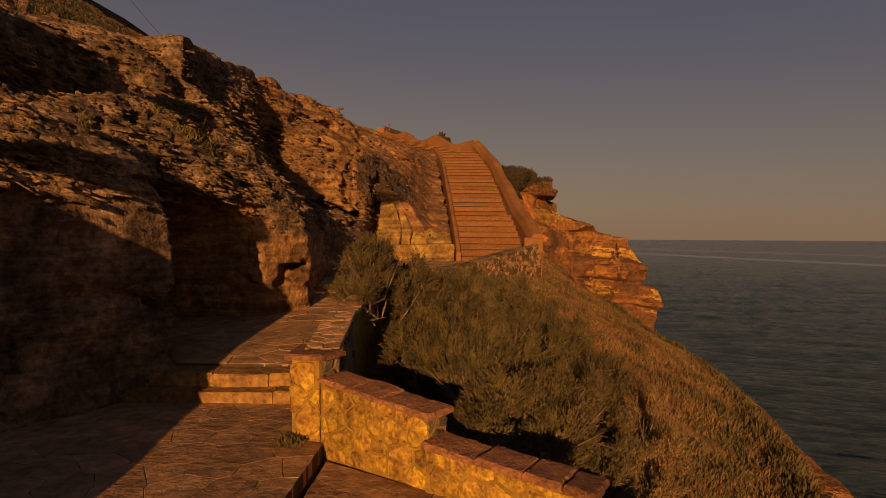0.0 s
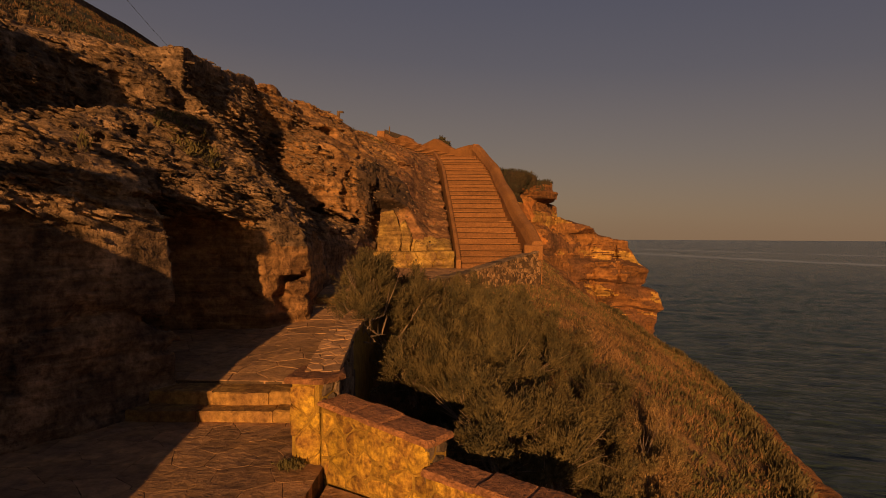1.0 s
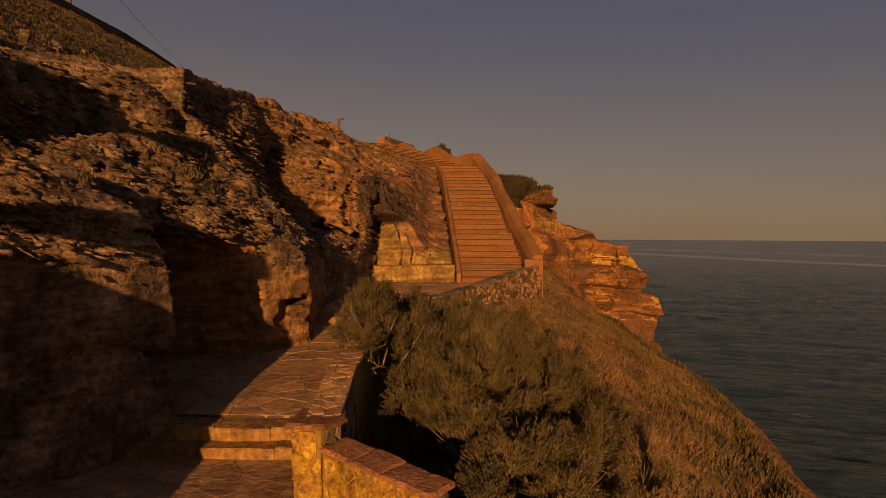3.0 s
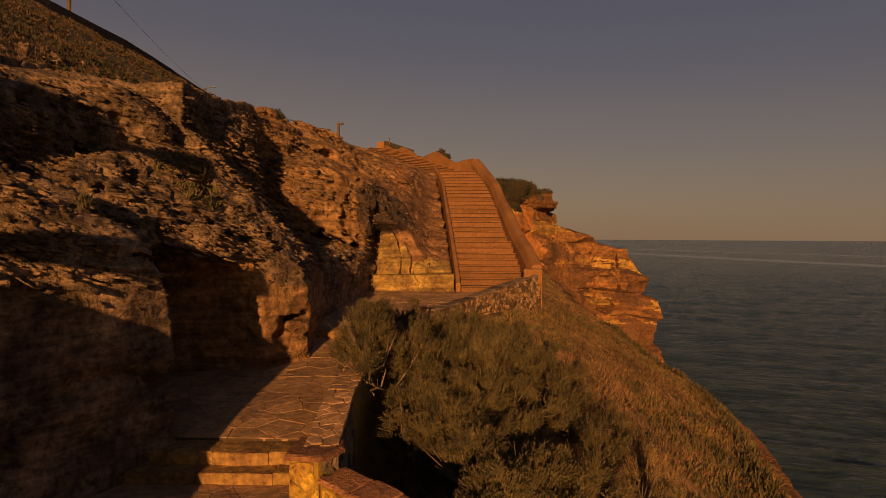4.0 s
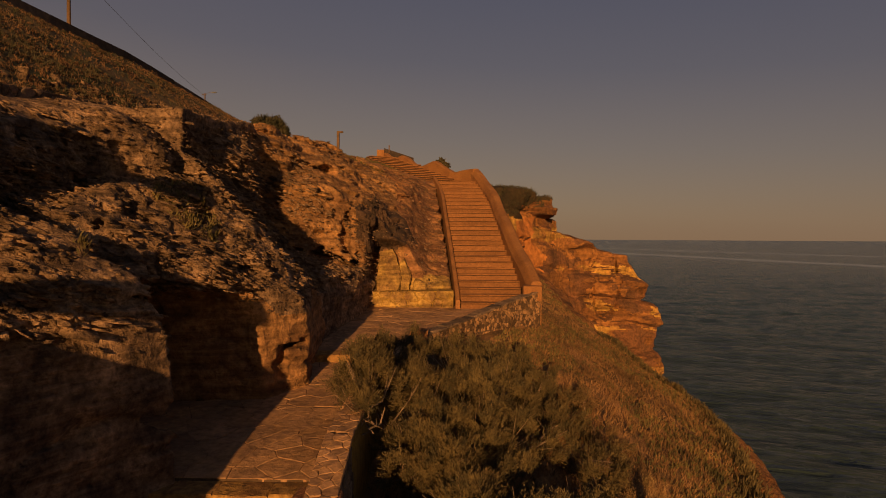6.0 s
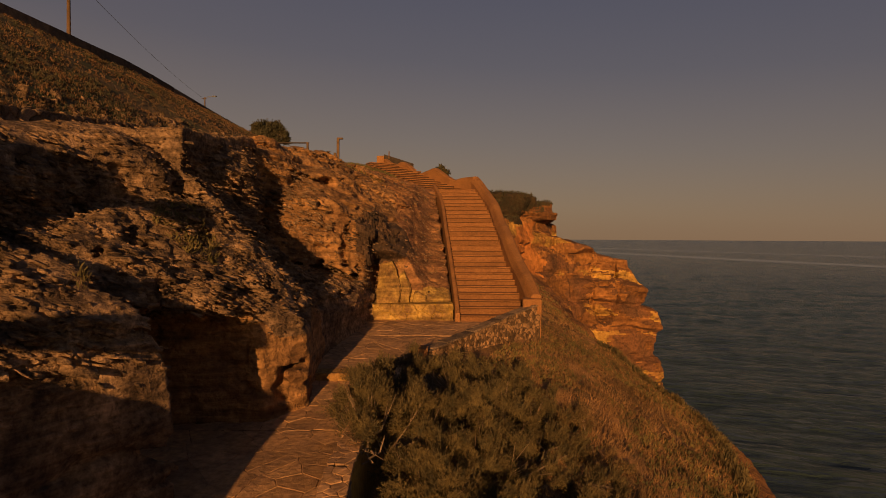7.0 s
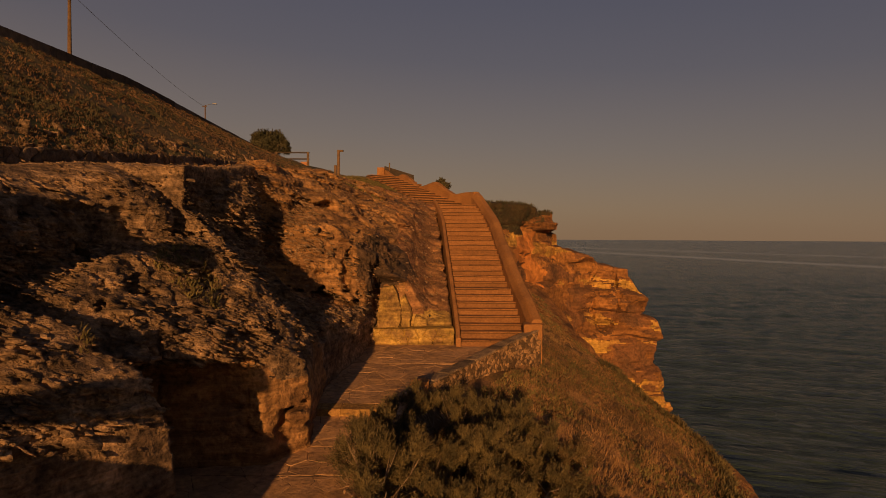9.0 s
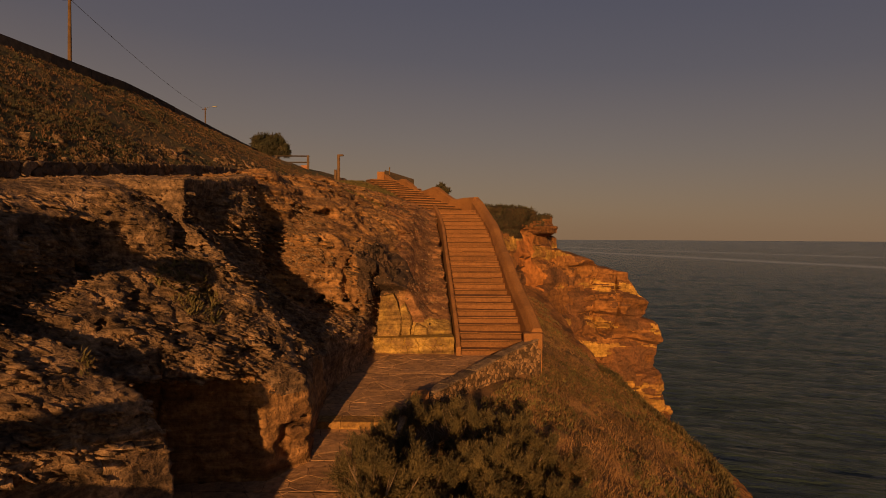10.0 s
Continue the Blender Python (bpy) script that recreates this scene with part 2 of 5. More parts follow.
def surface_net(field, lo, hi, cell, detail=None, band=0.8):
    """The zero surface of field(x, y, z), negative inside, as vertices and quads."""
    n = [int(math.ceil((hi[i] - lo[i]) / cell)) + 1 for i in range(3)]
    ax = [np.float32(lo[i]) + np.arange(n[i], dtype=np.float32) * np.float32(cell) for i in range(3)]
    x, y, z = np.meshgrid(*ax, indexing="ij")
    f = field(x, y, z).astype(np.float32)
    if detail:
        near = np.abs(f) < band
        f[near] += detail(x[near], y[near], z[near])
    s = f < 0
    m = [k - 1 for k in n]
    acc = np.zeros((*m, 3), np.float32)
    cnt = np.zeros(m, np.float32)
    for axis in range(3):
        for a in (0, 1):
            for c in (0, 1):
                off = [0, 0, 0]
                o1, o2 = [k for k in range(3) if k != axis]
                off[o1], off[o2] = a, c
                sl0 = tuple(slice(off[k], off[k] + m[k]) for k in range(3))
                off2 = list(off)
                off2[axis] = 1
                sl1 = tuple(slice(off2[k], off2[k] + m[k]) for k in range(3))
                cr = s[sl0] != s[sl1]
                d = f[sl1] - f[sl0]
                t = np.where(cr, -f[sl0] / np.where(np.abs(d) < 1e-9, 1, d), 0)
                cnt += cr
                for k in range(3):
                    acc[..., k] += np.where(cr, t if k == axis else off[k], 0)
    act = cnt > 0
    idx = np.full(m, -1, np.int64)
    idx[act] = np.arange(act.sum())
    base = np.argwhere(act)
    v = np.array(lo) + (base + acc[act] / cnt[act][:, None]) * cell
    quads = []
    for axis in range(3):
        o1, o2 = [(1, 2), (2, 0), (0, 1)][axis]
        sl = [slice(1, k) for k in m]
        sl[axis] = slice(0, m[axis])
        s0 = s[tuple(slice(q.start, q.stop) for q in sl)]
        sl1 = list(sl)
        sl1[axis] = slice(1, m[axis] + 1)
        s1 = s[tuple(sl1)]
        ij = np.argwhere(s0 != s1)
        flip = s0[s0 != s1]
        ij = ij + np.array([q.start for q in sl])
        e1, e2 = np.eye(3, dtype=int)[o1], np.eye(3, dtype=int)[o2]
        q = np.stack([idx[tuple((ij - d).T)] for d in (0 * e1, e1, e1 + e2, e2)], 1)
        q[~flip] = q[~flip][:, ::-1]
        quads.append(q)
    quads = np.concatenate(quads)
    # keep the one connected body
    label = np.arange(len(v))
    while True:
        low = label[quads].min(1)
        fresh = label.copy()
        for k in range(4):
            np.minimum.at(fresh, quads[:, k], low)
        fresh = fresh[fresh]
        if (fresh == label).all():
            break
        label = fresh
    body = label == np.bincount(label).argmax()
    quads = quads[body[quads[:, 0]]]
    return v[body], (np.cumsum(body) - 1)[quads]


def smooth_step(a, b, x):
    t = np.clip((x - a) / (b - a), 0, 1)
    return t * t * (3 - 2 * t)


def box(bm, x0, x1, y0, y1, z0, z1, bevel=0.0):
    r = bmesh.ops.create_cube(bm, size=1, matrix=Matrix.LocRotScale(((x0 + x1) / 2, (y0 + y1) / 2, (z0 + z1) / 2), None, (x1 - x0, y1 - y0, z1 - z0)))
    if bevel:
        edges = list({e for v in r["verts"] for e in v.link_edges})
        bmesh.ops.bevel(bm, geom=edges, offset=bevel, segments=1, affect="EDGES")


def beds_at(x, y, zz, thick, seed, size):
    """Blocky bedding: each bed, and each block along it, stands out by its own amount."""
    k = zz / thick
    lay = np.floor(k)
    along = x * size + y * size + 3.7 * lay
    jog = vnoise(along, lay * 5.1, lay * 0 + 0.5, seed)
    notch = np.clip(1 - np.minimum(k - lay, 1 - (k - lay)) / 0.16, 0, 1)
    return jog - 0.7 * notch


# ---- the lie of the land ----
def path_z(y):
    """Height of the paved path along its way."""
    return np.interp(y, [-30, 7.9, 7.901, 8.25, 8.251, 9.3, 11.5, 13.0, 14.8, 14.801, 21.0, 40], [0.1, 0.1, 0.25, 0.25, 0.42, 0.56, 0.68, 0.78, 0.92, 1.09, 1.5, 1.5])


def terrace_z(y):
    return np.interp(y, [-40, 3, 13, 24, 34, 60], [3.0, 5.9, 7.03, 8.28, 9.0, 11.6])


def stair_z(y):
    """The line along the step edges."""
    return np.interp(y, [21.2, 22.8, 24.1, 27.0, 35.0, 36.0], [1.5, 2.25, 2.85, 4.15, 7.3, 7.7])


def rail_z(y):
    """The foot line of the parapet beside the steps."""
    return 1.95 + (y - 21.1) * 0.385


def ridge_z(y):
    """The top of the wall along the ridge road."""
    return np.interp(y, [14, 23, 27, 33, 43, 52, 62], [13.0, 13.4, 13.6, 13.95, 13.77, 13.68, 13.6])


def edge_x(y):
    """Where the grassy slope breaks off to the sea cliff."""
    return np.interp(y, [-20, 0, 10, 14.5, 22, 24, 28, 36, 52, 80], [2.4, 4.5, 7.4, 8.7, 11.3, 10.8, 9.4, 8.0, 9.0, 14])


def top_z(x, y):
    """The ground above the rock wall, left of the staircase."""
    aside = -x - 0.47 * np.maximum(y - 35, 0)
    line = np.where(y < 35, rail_z(np.maximum(y, 21.1)), 7.3 + 0.27 * (y - 35))
    return np.minimum(terrace_z(y), line + 0.2 + np.interp(y, [29, 35], [1.3, 0.1]) * smooth_step(0.4, 1.6, aside) + np.interp(y, [23, 30, 36], [0.9, 0.42, 0.25]) * np.maximum(aside - 1.2, 0))


def ground_z(x, y):
    sea_side = 2.6 - 0.55 * x + 0.1 * (y - 20)
    sea_side = sea_side - 0.18 * np.maximum(16 - y, 0) * smooth_step(8, 4.5, x)
    over = np.maximum(x - edge_x(y), 0)
    sea_side = sea_side - 1.6 * over - np.minimum(over, 1.5) * 0.3
    outer = np.interp(y, [-30, 4, 5, 6.5, 7, 9, 12.8, 15.6, 19, 21.2, 24, 36, 38.5, 46], [3.5, 2.0, 0.7, -1.1, -1.3, -1.3, -0.95, -0.4, 1.6, 3.0, 2.9, 2.0, -0.4, -4.8])
    side = smooth_step(-0.2, 0.15, x - outer)
    bed = path_z(y) - 0.4
    up = smooth_step(-7.2, -9.2, x)
    bed = bed + up * (terrace_z(y) - 0.8 - bed)
    back = smooth_step(27, 29, y)
    bed = bed + back * (top_z(x, y) - 0.25 - 0.7 * smooth_step(-0.75, -0.2, x + 0.47 * np.maximum(y - 35, 0)) - bed)
    hill = np.clip((-x - 9.6) / 7.2, 0, 1)
    bed = np.where(x < -9.6, np.maximum(bed, terrace_z(y)) + hill * np.maximum(ridge_z(y) - 0.5 - terrace_z(y), 0.5), bed)
    low = np.minimum(np.minimum(sea_side, bed + 0.5), path_z(y) - np.interp(y, [15, 18], [0.95, 0.4]) + 3 * np.clip(y - 21, 0, 9))
    return np.maximum(bed * (1 - side) + low * side, -46)


xs = np.concatenate([np.arange(-60, -20, 2.0), np.arange(-20, -2.5, 0.35), np.arange(-2.5, 14, 0.16), np.arange(14, 32, 0.5), np.arange(32, 70, 2)])
ys = np.concatenate([np.arange(-40, 2, 1.5), np.arange(2, 30, 0.16), np.arange(30, 60, 0.4), np.arange(60, 140, 2.5)])
gx, gy = np.meshgrid(xs, ys, indexing="ij")


def bare_line(x, y):
    """Positive past the line where the grass gives way to bare rock below the headland."""
    return np.where(x > 3.5, y - 35 + 2.0 * (x - 5.0), -30.0)


def land_z(x, y):
    """The ground with its lumps."""
    amount = np.where((x > 0) | (x < -9.6), 1.0, 0.15)
    bare = smooth_step(-1.0, 2.0, bare_line(x, y))
    step = beds_at(x, y, ground_z(x, y) + 0.3 * vnoise(x * 0.5, y * 0.5, x * 0, 7), 0.8, 58, 0.3)
    return ground_z(x, y) + bare * (0.10 * step + 0.25 * fbm(x * 0.5, y * 0.5, x * 0, 3, 59)) + amount * (0.12 * fbm(x * 0.7, y * 0.7, x * 0, 3, 5) + 0.05 * fbm(x * 3, y * 3, x * 0, 2, 9))


gz = land_z(gx, gy)
nx_, ny_ = gx.shape
gid = np.arange(nx_ * ny_).reshape(nx_, ny_)
gf = np.stack([gid[:-1, :-1], gid[1:, :-1], gid[1:, 1:], gid[:-1, 1:]], -1).reshape(-1, 4)
ground = part_mesh("ground", mesh_from("ground", np.stack([gx, gy, gz], -1).reshape(-1, 3).tolist(), gf.tolist()), SOIL)
ground.data.materials.append(CRAG)
ground.data.materials.append(HILL)
gc = np.stack([gx, gy], -1).reshape(-1, 2)[gf].mean(1)
ground.data.polygons.foreach_set("material_index", (bare_line(gc[:, 0], gc[:, 1]) + 1.5 * fbm(gc[:, 0] * 0.5, gc[:, 1] * 0.5, gc[:, 0] * 0, 2, 60) > 0).astype(np.int32))
edge_bare = (gc[:, 0] > edge_x(gc[:, 1]) - 0.95 + 0.5 * fbm(gc[:, 0], gc[:, 1], gc[:, 0] * 0, 2, 66)) & (gc[:, 1] > 4)
mi = np.zeros(len(gf), np.int32)
ground.data.polygons.foreach_get("material_index", mi)
ground.data.polygons.foreach_set("material_index", np.where(gc[:, 0] < -9.9, 2, np.where((mi == 0) & edge_bare, 1, mi)).astype(np.int32))
tagged(ground, "dry grassy hillside falling steeply to the sea", "ground", kind="structure")

# the sea, one sheet to the horizon
rr = np.concatenate([np.linspace(5, 58, 8), 60 * np.exp(np.linspace(0, math.log(1500 / 60), 430)), np.linspace(1560, 4900, 40)])
aa = np.radians(np.concatenate([np.linspace(-100, 14, 30), np.linspace(15, 42, 420), np.linspace(43, 110, 18)]))
rg, ag = np.meshgrid(rr, aa, indexing="ij")
sx, sy = rg * np.sin(ag), rg * np.cos(ag)
sz = -38 + 41.0 * (rg / 4900) ** 2
calm_far = smooth_step(1400, 500, rg)
su, sv = sx * 0.94 - sy * 0.34, sy * 0.94 + sx * 0.34
sz = sz + calm_far * (0.40 * fbm(su * 0.024, sv * 0.085, sx * 0, 2, 101) + 0.30 * fbm(su * 0.085, sv * 0.32, sx * 0, 2, 105))
sid = np.arange(rg.size).reshape(rg.shape)
sf = np.stack([sid[:-1, :-1], sid[:-1, 1:], sid[1:, 1:], sid[1:, :-1]], -1).reshape(-1, 4)
sea = part_mesh("sea", mesh_from("sea", np.stack([sx, sy, sz], -1).reshape(-1, 3).tolist(), sf.tolist()), WATER)
tagged(sea, "dark rippled sea reaching to the horizon", "sea", kind="structure")

# ---- the rock wall beside the path ----
SIDE_Y = [12.9, 15.0, 16.4, 18.0, 19.8, 21.4]
SIDE_Z = [0.0, 2.3, 2.9, 3.6, 4.5, 5.1, 6.0]
SIDE_X = [
    [-2.9, -2.88, -3.1, -3.5, -4.3, -4.8, -5.9], [-3.15, -3.15, -3.25, -4.0, -4.7, -5.2, -6.2], [-3.2, -3.2, -3.3, -4.1, -4.8, -5.5, -6.2],
    [-3.05, -3.0, -3.1, -4.5, -5.6, -5.9, -6.1], [-2.75, -2.7, -2.75, -4.9, -5.7, -6.0, -6.1], [-2.6, -2.55, -2.55, -4.9, -5.7, -6.0, -6.1],
]


def table(xg, zg, rows, x, z):
    t = np.array(rows, np.float32)
    i = np.clip(np.searchsorted(xg, x) - 1, 0, len(xg) - 2)
    j = np.clip(np.searchsorted(zg, z) - 1, 0, len(zg) - 2)
    xg, zg = np.array(xg, np.float32), np.array(zg, np.float32)
    a = np.clip((x - xg[i]) / (xg[i + 1] - xg[i]), 0, 1)
    b = np.clip((z - zg[j]) / (zg[j + 1] - zg[j]), 0, 1)
    return (t[i, j] * (1 - a) + t[i + 1, j] * a) * (1 - b) + (t[i, j + 1] * (1 - a) + t[i + 1, j + 1] * a) * b


def level_of(v, at, to):
    return np.interp(v, at, to).astype(np.float32)


def buttress(x, y, z):
    """The near buttress: a sheer foot, a sloping top, and a clean end beside the alcove."""
    back = level_of(z, [0, 1.9, 2.25, 2.6, 2.85, 3.1, 3.3, 3.5, 3.85, 4.2, 4.5, 5.2, 8], [-0.08, -0.03, 0.02, 0.0, 0.02, 0.10, 0.14, 0.42, 1.02, 1.7, 2.2, 3.4, 6.0])
    wall = -3.95 - 0.55 * (8.55 - y) - back
    end = y - level_of(z, [0, 2.0, 2.5, 3.4, 5], [8.62, 8.66, 8.74, 8.62, 8.3])
    return np.maximum((x - wall) * 0.87, end)


def shoulder(x, y, z):
    """The middle block: a broad tilted face over an alcove."""
    tilt = (x - (-5.33 + 0.41 * y - 1.06 * z)) * 0.66
    side = x - table(SIDE_Y, SIDE_Z, SIDE_X, y, z)
    low = 12.0 + 1.3 * np.maximum(x + 3.6, 0) + 0.12 * np.minimum(x + 3.6, 0)
    front = (low + level_of(z, [0, 2.5, 2.95, 3.25, 3.5], [0, 0.05, -0.2, -1.8, -5.0]) * smooth_step(-3.55, -4.0, x)) - y
    ridge = (z - level_of(y, [8, 9.3, 12.4, 14.3, 15.5], [4.3, 4.5, 5.35, 5.25, 5.1])) * 0.8
    f = np.maximum(np.maximum(tilt, side), np.maximum(front, ridge))
    # the slot above the low corner block
    slot = np.maximum(np.maximum(np.abs(z - 1.72) - 0.05, np.abs(x + 3.08) - 0.26), y - 13.15)
    chink = np.maximum(np.maximum(np.abs(z - 1.4) - 0.35, np.abs(x + 3.34) - 0.035), y - 12.75)
    return np.maximum(f, -np.minimum(slot, chink))


def upper_tier(x, y, z):
    """The wall above the ledges, stepping out in three teeth, and the slope up to the terrace."""
    line = level_of(y + 0.5 * vnoise(x * 0.7, y * 0.5, z * 1.1, 61), [3, 8, 8.6, 12.0, 13.2, 14.8, 15.6, 16.9, 17.6, 19.5, 20.3, 24], [-7.6, -7.1, -6.75, -6.95, -6.1, -6.4, -6.4, -5.55, -5.5, -5.9, -5.3, -5.0])
    back = level_of(z + 0.10 - 0.12 * (y - 13), [0, 4.3, 5.2, 5.6, 5.9, 6.1, 6.4, 6.7, 7.0, 7.4, 8.0], [-0.5, -0.15, 0.12, 0.02, 0.0, 0.13, 0.33, 0.8, 1.6, 2.6, 4.2])
    return (x - line + back) * 0.8


def back_block(x, y, z):
    """The lit face that turns towards the staircase, undercut above the path."""
    face = (21.34 + 0.69 * x + 0.364 * z + 1.7 * np.maximum(z - 5.75, 0) - y) * 0.75
    f = np.maximum(np.maximum(face, x + 2.62), 3.32 - 0.22 * (x + 3.4) - z)
    pillar = np.maximum(np.maximum(np.abs(x + 2.78) - 0.15, 20.5 - y), z - 3.5)
    return np.minimum(f, pillar)


HOLLOWS = [(-4.15, 22.5, 6.6, 0.5, 0.8, 0.22), (-3.8, 22.9, 6.85, 0.22, 0.6, 0.3), (-2.5, 24.7, 6.2, 0.9, 0.8, 0.13), (-5.0, 12.4, 4.55, 0.22, 0.4, 0.13), (-5.3, 10.9, 4.35, 0.3, 0.3, 0.1), (-3.35, 20.6, 4.1, 0.1, 0.4, 0.35)]


def cliff(x, y, z):
    f = np.minimum(np.minimum(buttress(x, y, z), shoulder(x, y, z)), np.minimum(upper_tier(x, y, z), back_block(x, y, z)))
    side = x - table(SIDE_Y, SIDE_Z, SIDE_X, y, z)
    f = np.minimum(f, np.maximum(side, 14.0 - y))
    for hx, hy, hz, rx, ry, rz in HOLLOWS:
        f = np.maximum(f, (1 - np.sqrt(((x - hx) / rx) ** 2 + ((y - hy) / ry) ** 2 + ((z - hz) / rz) ** 2)) * min(rx, rz))
    # the rock beside the staircase
    front = level_of(z, [0, 1.6, 2.0, 2.05, 3.65, 4.0, 5.2, 5.6, 6.6, 9.0], [21.6, 21.6, 21.65, 22.2, 22.6, 21.7, 22.0, 23.2, 26, 33])
    slope = level_of(z, [1.8, 2.53, 3.13, 4.43, 7.6], [21.4, 22.8, 24.1, 27.0, 35.0])
    mix = smooth_step(-0.85, -0.1, x)
    f2 = np.maximum((front * (1 - mix) + np.maximum(slope, front * (z < 4)) * mix) - y, (x - (0.45 - 0.065 * (y - 21.1))))
    f = np.minimum(f, f2)
    return np.maximum(f, (z - top_z(x, y) + 0.15) * 0.8)


def sheltered(x, y, z):
    """One on the smoother rock at the foot of the cliff, nought elsewhere."""
    return smooth_step(2.9, 2.3, z) * (y < 21.3)


def cliff_detail(x, y, z):
    w = 0.22 * vnoise(x * 0.7, y * 0.7, z * 0.7, 3) + 0.07 * vnoise(x * 2.6, y * 2.6, z * 2.6, 4)
    zz = z + w + 0.30 * x + 0.04 * y
    rough = (1 - 0.55 * sheltered(x, y, z)) * (1 - 0.62 * smooth_step(-2.0, -1.2, x) * smooth_step(21, 21.6, y))
    rough = rough * (1 - 0.55 * smooth_step(6.0, 6.5, z - 0.12 * (y - 13)) * (y < 20))
    patch = 0.55 + 0.45 * vnoise(x * 0.55, y * 0.55, z * 0.8, 15)
    beds = beds_at(x, y, zz, 0.55, 11, 0.5) * (0.085 + 0.11 * smooth_step(18.5, 20.0, y)) + beds_at(x, y, zz, 0.20, 12, 1.3) * 0.10 * patch + beds_at(x, y, zz, 0.10, 13, 2.8) * 0.055 * patch
    lump = fbm(x * 0.9, y * 0.9, z * 1.3, 3, 21) * 0.11 + vnoise(x * 5, y * 5, z * 7, 25) * 0.06
    pit = np.clip(vnoise(x * 2.4, y * 2.4, z * 3.6, 27) - 0.35, 0, 1) * 0.42
    crack = np.abs(vnoise(x * 1.1 + w, y * 1.1, z * 0.45, 31))
    return -rough * (beds + lump - pit) + 0.12 * np.clip(0.06 - crack, 0, 1) / 0.06


cv, cf = surface_net(cliff, (-10.2, 3.0, -0.4), (-2.3, 16.6, 8.2), 0.056, cliff_detail, 0.8)
dv, df = surface_net(cliff, (-10.2, 16.5, -0.4), (1.0, 35.6, 9.2), 0.08, cliff_detail, 0.8)
cf = np.concatenate([cf, df + len(cv)])
cv = np.concatenate([cv, dv])
rock = part_mesh("cliff", mesh_fast("cliff", cv, cf), ROCK)
rock.data.materials.append(PALEROCK)
rock.data.materials.append(EARTH)
rock.data.materials.append(OCHRE)
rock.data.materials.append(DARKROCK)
mid = cv[cf].mean(1)
wob = 0.35 * fbm(mid[:, 0] * 1.2, mid[:, 1] * 1.2, mid[:, 2] * 1.2, 2, 95)
pale = (mid[:, 1] > 20.9) & (mid[:, 1] < 23.4) & (mid[:, 0] + wob > -2.35) & (mid[:, 2] + wob * 0.8 < 2.75 - 0.3 * smooth_step(-1.6, -0.9, mid[:, 0]))
earth = (mid[:, 1] > 21.2) & (mid[:, 0] + wob > -1.25 - 0.25 * np.maximum(mid[:, 1] - 23, 0)) & ~pale
ochre = (((mid[:, 1] + wob > 18.9) & (mid[:, 2] + wob > 3.0)) | ((mid[:, 1] > 11.6) & (mid[:, 1] < 16) & (mid[:, 2] + 2 * wob < 2.7))) & ~pale & ~earth
# the hanging face above the pale ledge takes the dark rock colour
dark_patch = (mid[:, 0] + wob > -3.0) & (mid[:, 0] + wob < -0.75) & (mid[:, 1] > 20.9) & (mid[:, 1] < 24.2) & (mid[:, 2] + wob > 3.75 + 0.25 * (mid[:, 0] + 2)) & (mid[:, 2] + wob < 5.3)
rock.data.polygons.foreach_set("material_index", np.where(dark_patch, 4, pale * 1 + earth * 2 + ochre * 3).astype(np.int32))
tagged(rock, "layered brown rock cliff rising beside the path", "cliff", kind="structure")


def slabs(at, sizes, flat, seed, tilt=0.2):
    """Angular broken slabs, eight corners and six sides each, bedded at the places given."""
    g = np.random.default_rng(seed)
    n = len(at)
    c = np.array([(i, j, k) for k in (-1, 1) for i, j in ((-1, -1), (1, -1), (1, 1), (-1, 1))], float)
    v = np.tile(c, (n, 1, 1)) * (1 + g.uniform(-0.42, 0.30, (n, 8, 3)))
    size = g.uniform(sizes[0], sizes[1], (n, 1, 1)) * np.stack([g.uniform(0.7, 1.4, n), g.uniform(0.5, 1.0, n), g.uniform(flat[0], flat[1], n)], 1)[:, None, :]
    v = v * size / 2
    a = g.uniform(0, math.pi, n)[:, None]
    x, y, z = v[..., 0] * np.cos(a) - v[..., 1] * np.sin(a), v[..., 0] * np.sin(a) + v[..., 1] * np.cos(a), v[..., 2]
    tx, ty = g.normal(-0.30, tilt, n)[:, None], g.normal(-0.08, tilt, n)[:, None]
    z = z + x * tx + y * ty
    return np.stack([x, y, z], -1)


SIDES = np.array([(3, 2, 1, 0), (4, 5, 6, 7), (0, 1, 5, 4), (1, 2, 6, 5), (2, 3, 7, 6), (3, 0, 4, 7)])


def chunks(name, label, at, sizes, flat, seed, material, tilt=0.2):
    """Many broken slabs, joined as one."""
    v = slabs(at, sizes, flat, seed, tilt) + at[:, None, :]
    f = (SIDES[None] + 8 * np.arange(len(at))[:, None, None]).reshape(-1, 4)
    return tagged(part_mesh(name, mesh_fast(name, v.reshape(-1, 3), f), material), label, "rock", kind="stuff")


g0 = np.random.default_rng(77)
chance = smooth_step(2.2, 3.6, cv[:, 2]) * (cv[:, 1] < 22) * (cv[:, 1] > 5.5) * (cv[:, 2] < top_z(cv[:, 0], cv[:, 1]) - 0.4)
chance = chance * (1 - sheltered(cv[:, 0], cv[:, 1], cv[:, 2])) * (0.15 + smooth_step(-0.3, 0.5, fbm(cv[:, 0] * 0.6, cv[:, 1] * 0.6, cv[:, 2] * 1.2, 2, 91)))
pick = cv[g0.uniform(0, 1, len(cv)) < 0.07 * chance]
pick = pick + g0.normal(0, 0.02, pick.shape)
pick = pick[np.argsort(pick[:, 1])]
single, rest = pick[:280], pick[280:]
for c, v in zip(single, slabs(single, (0.14, 0.38), (0.10, 0.24), 80, 0.09)):
    ob = part_mesh("rock_slab", mesh_fast("rock_slab", v, SIDES), ROCK, rock)
    ob.location = c
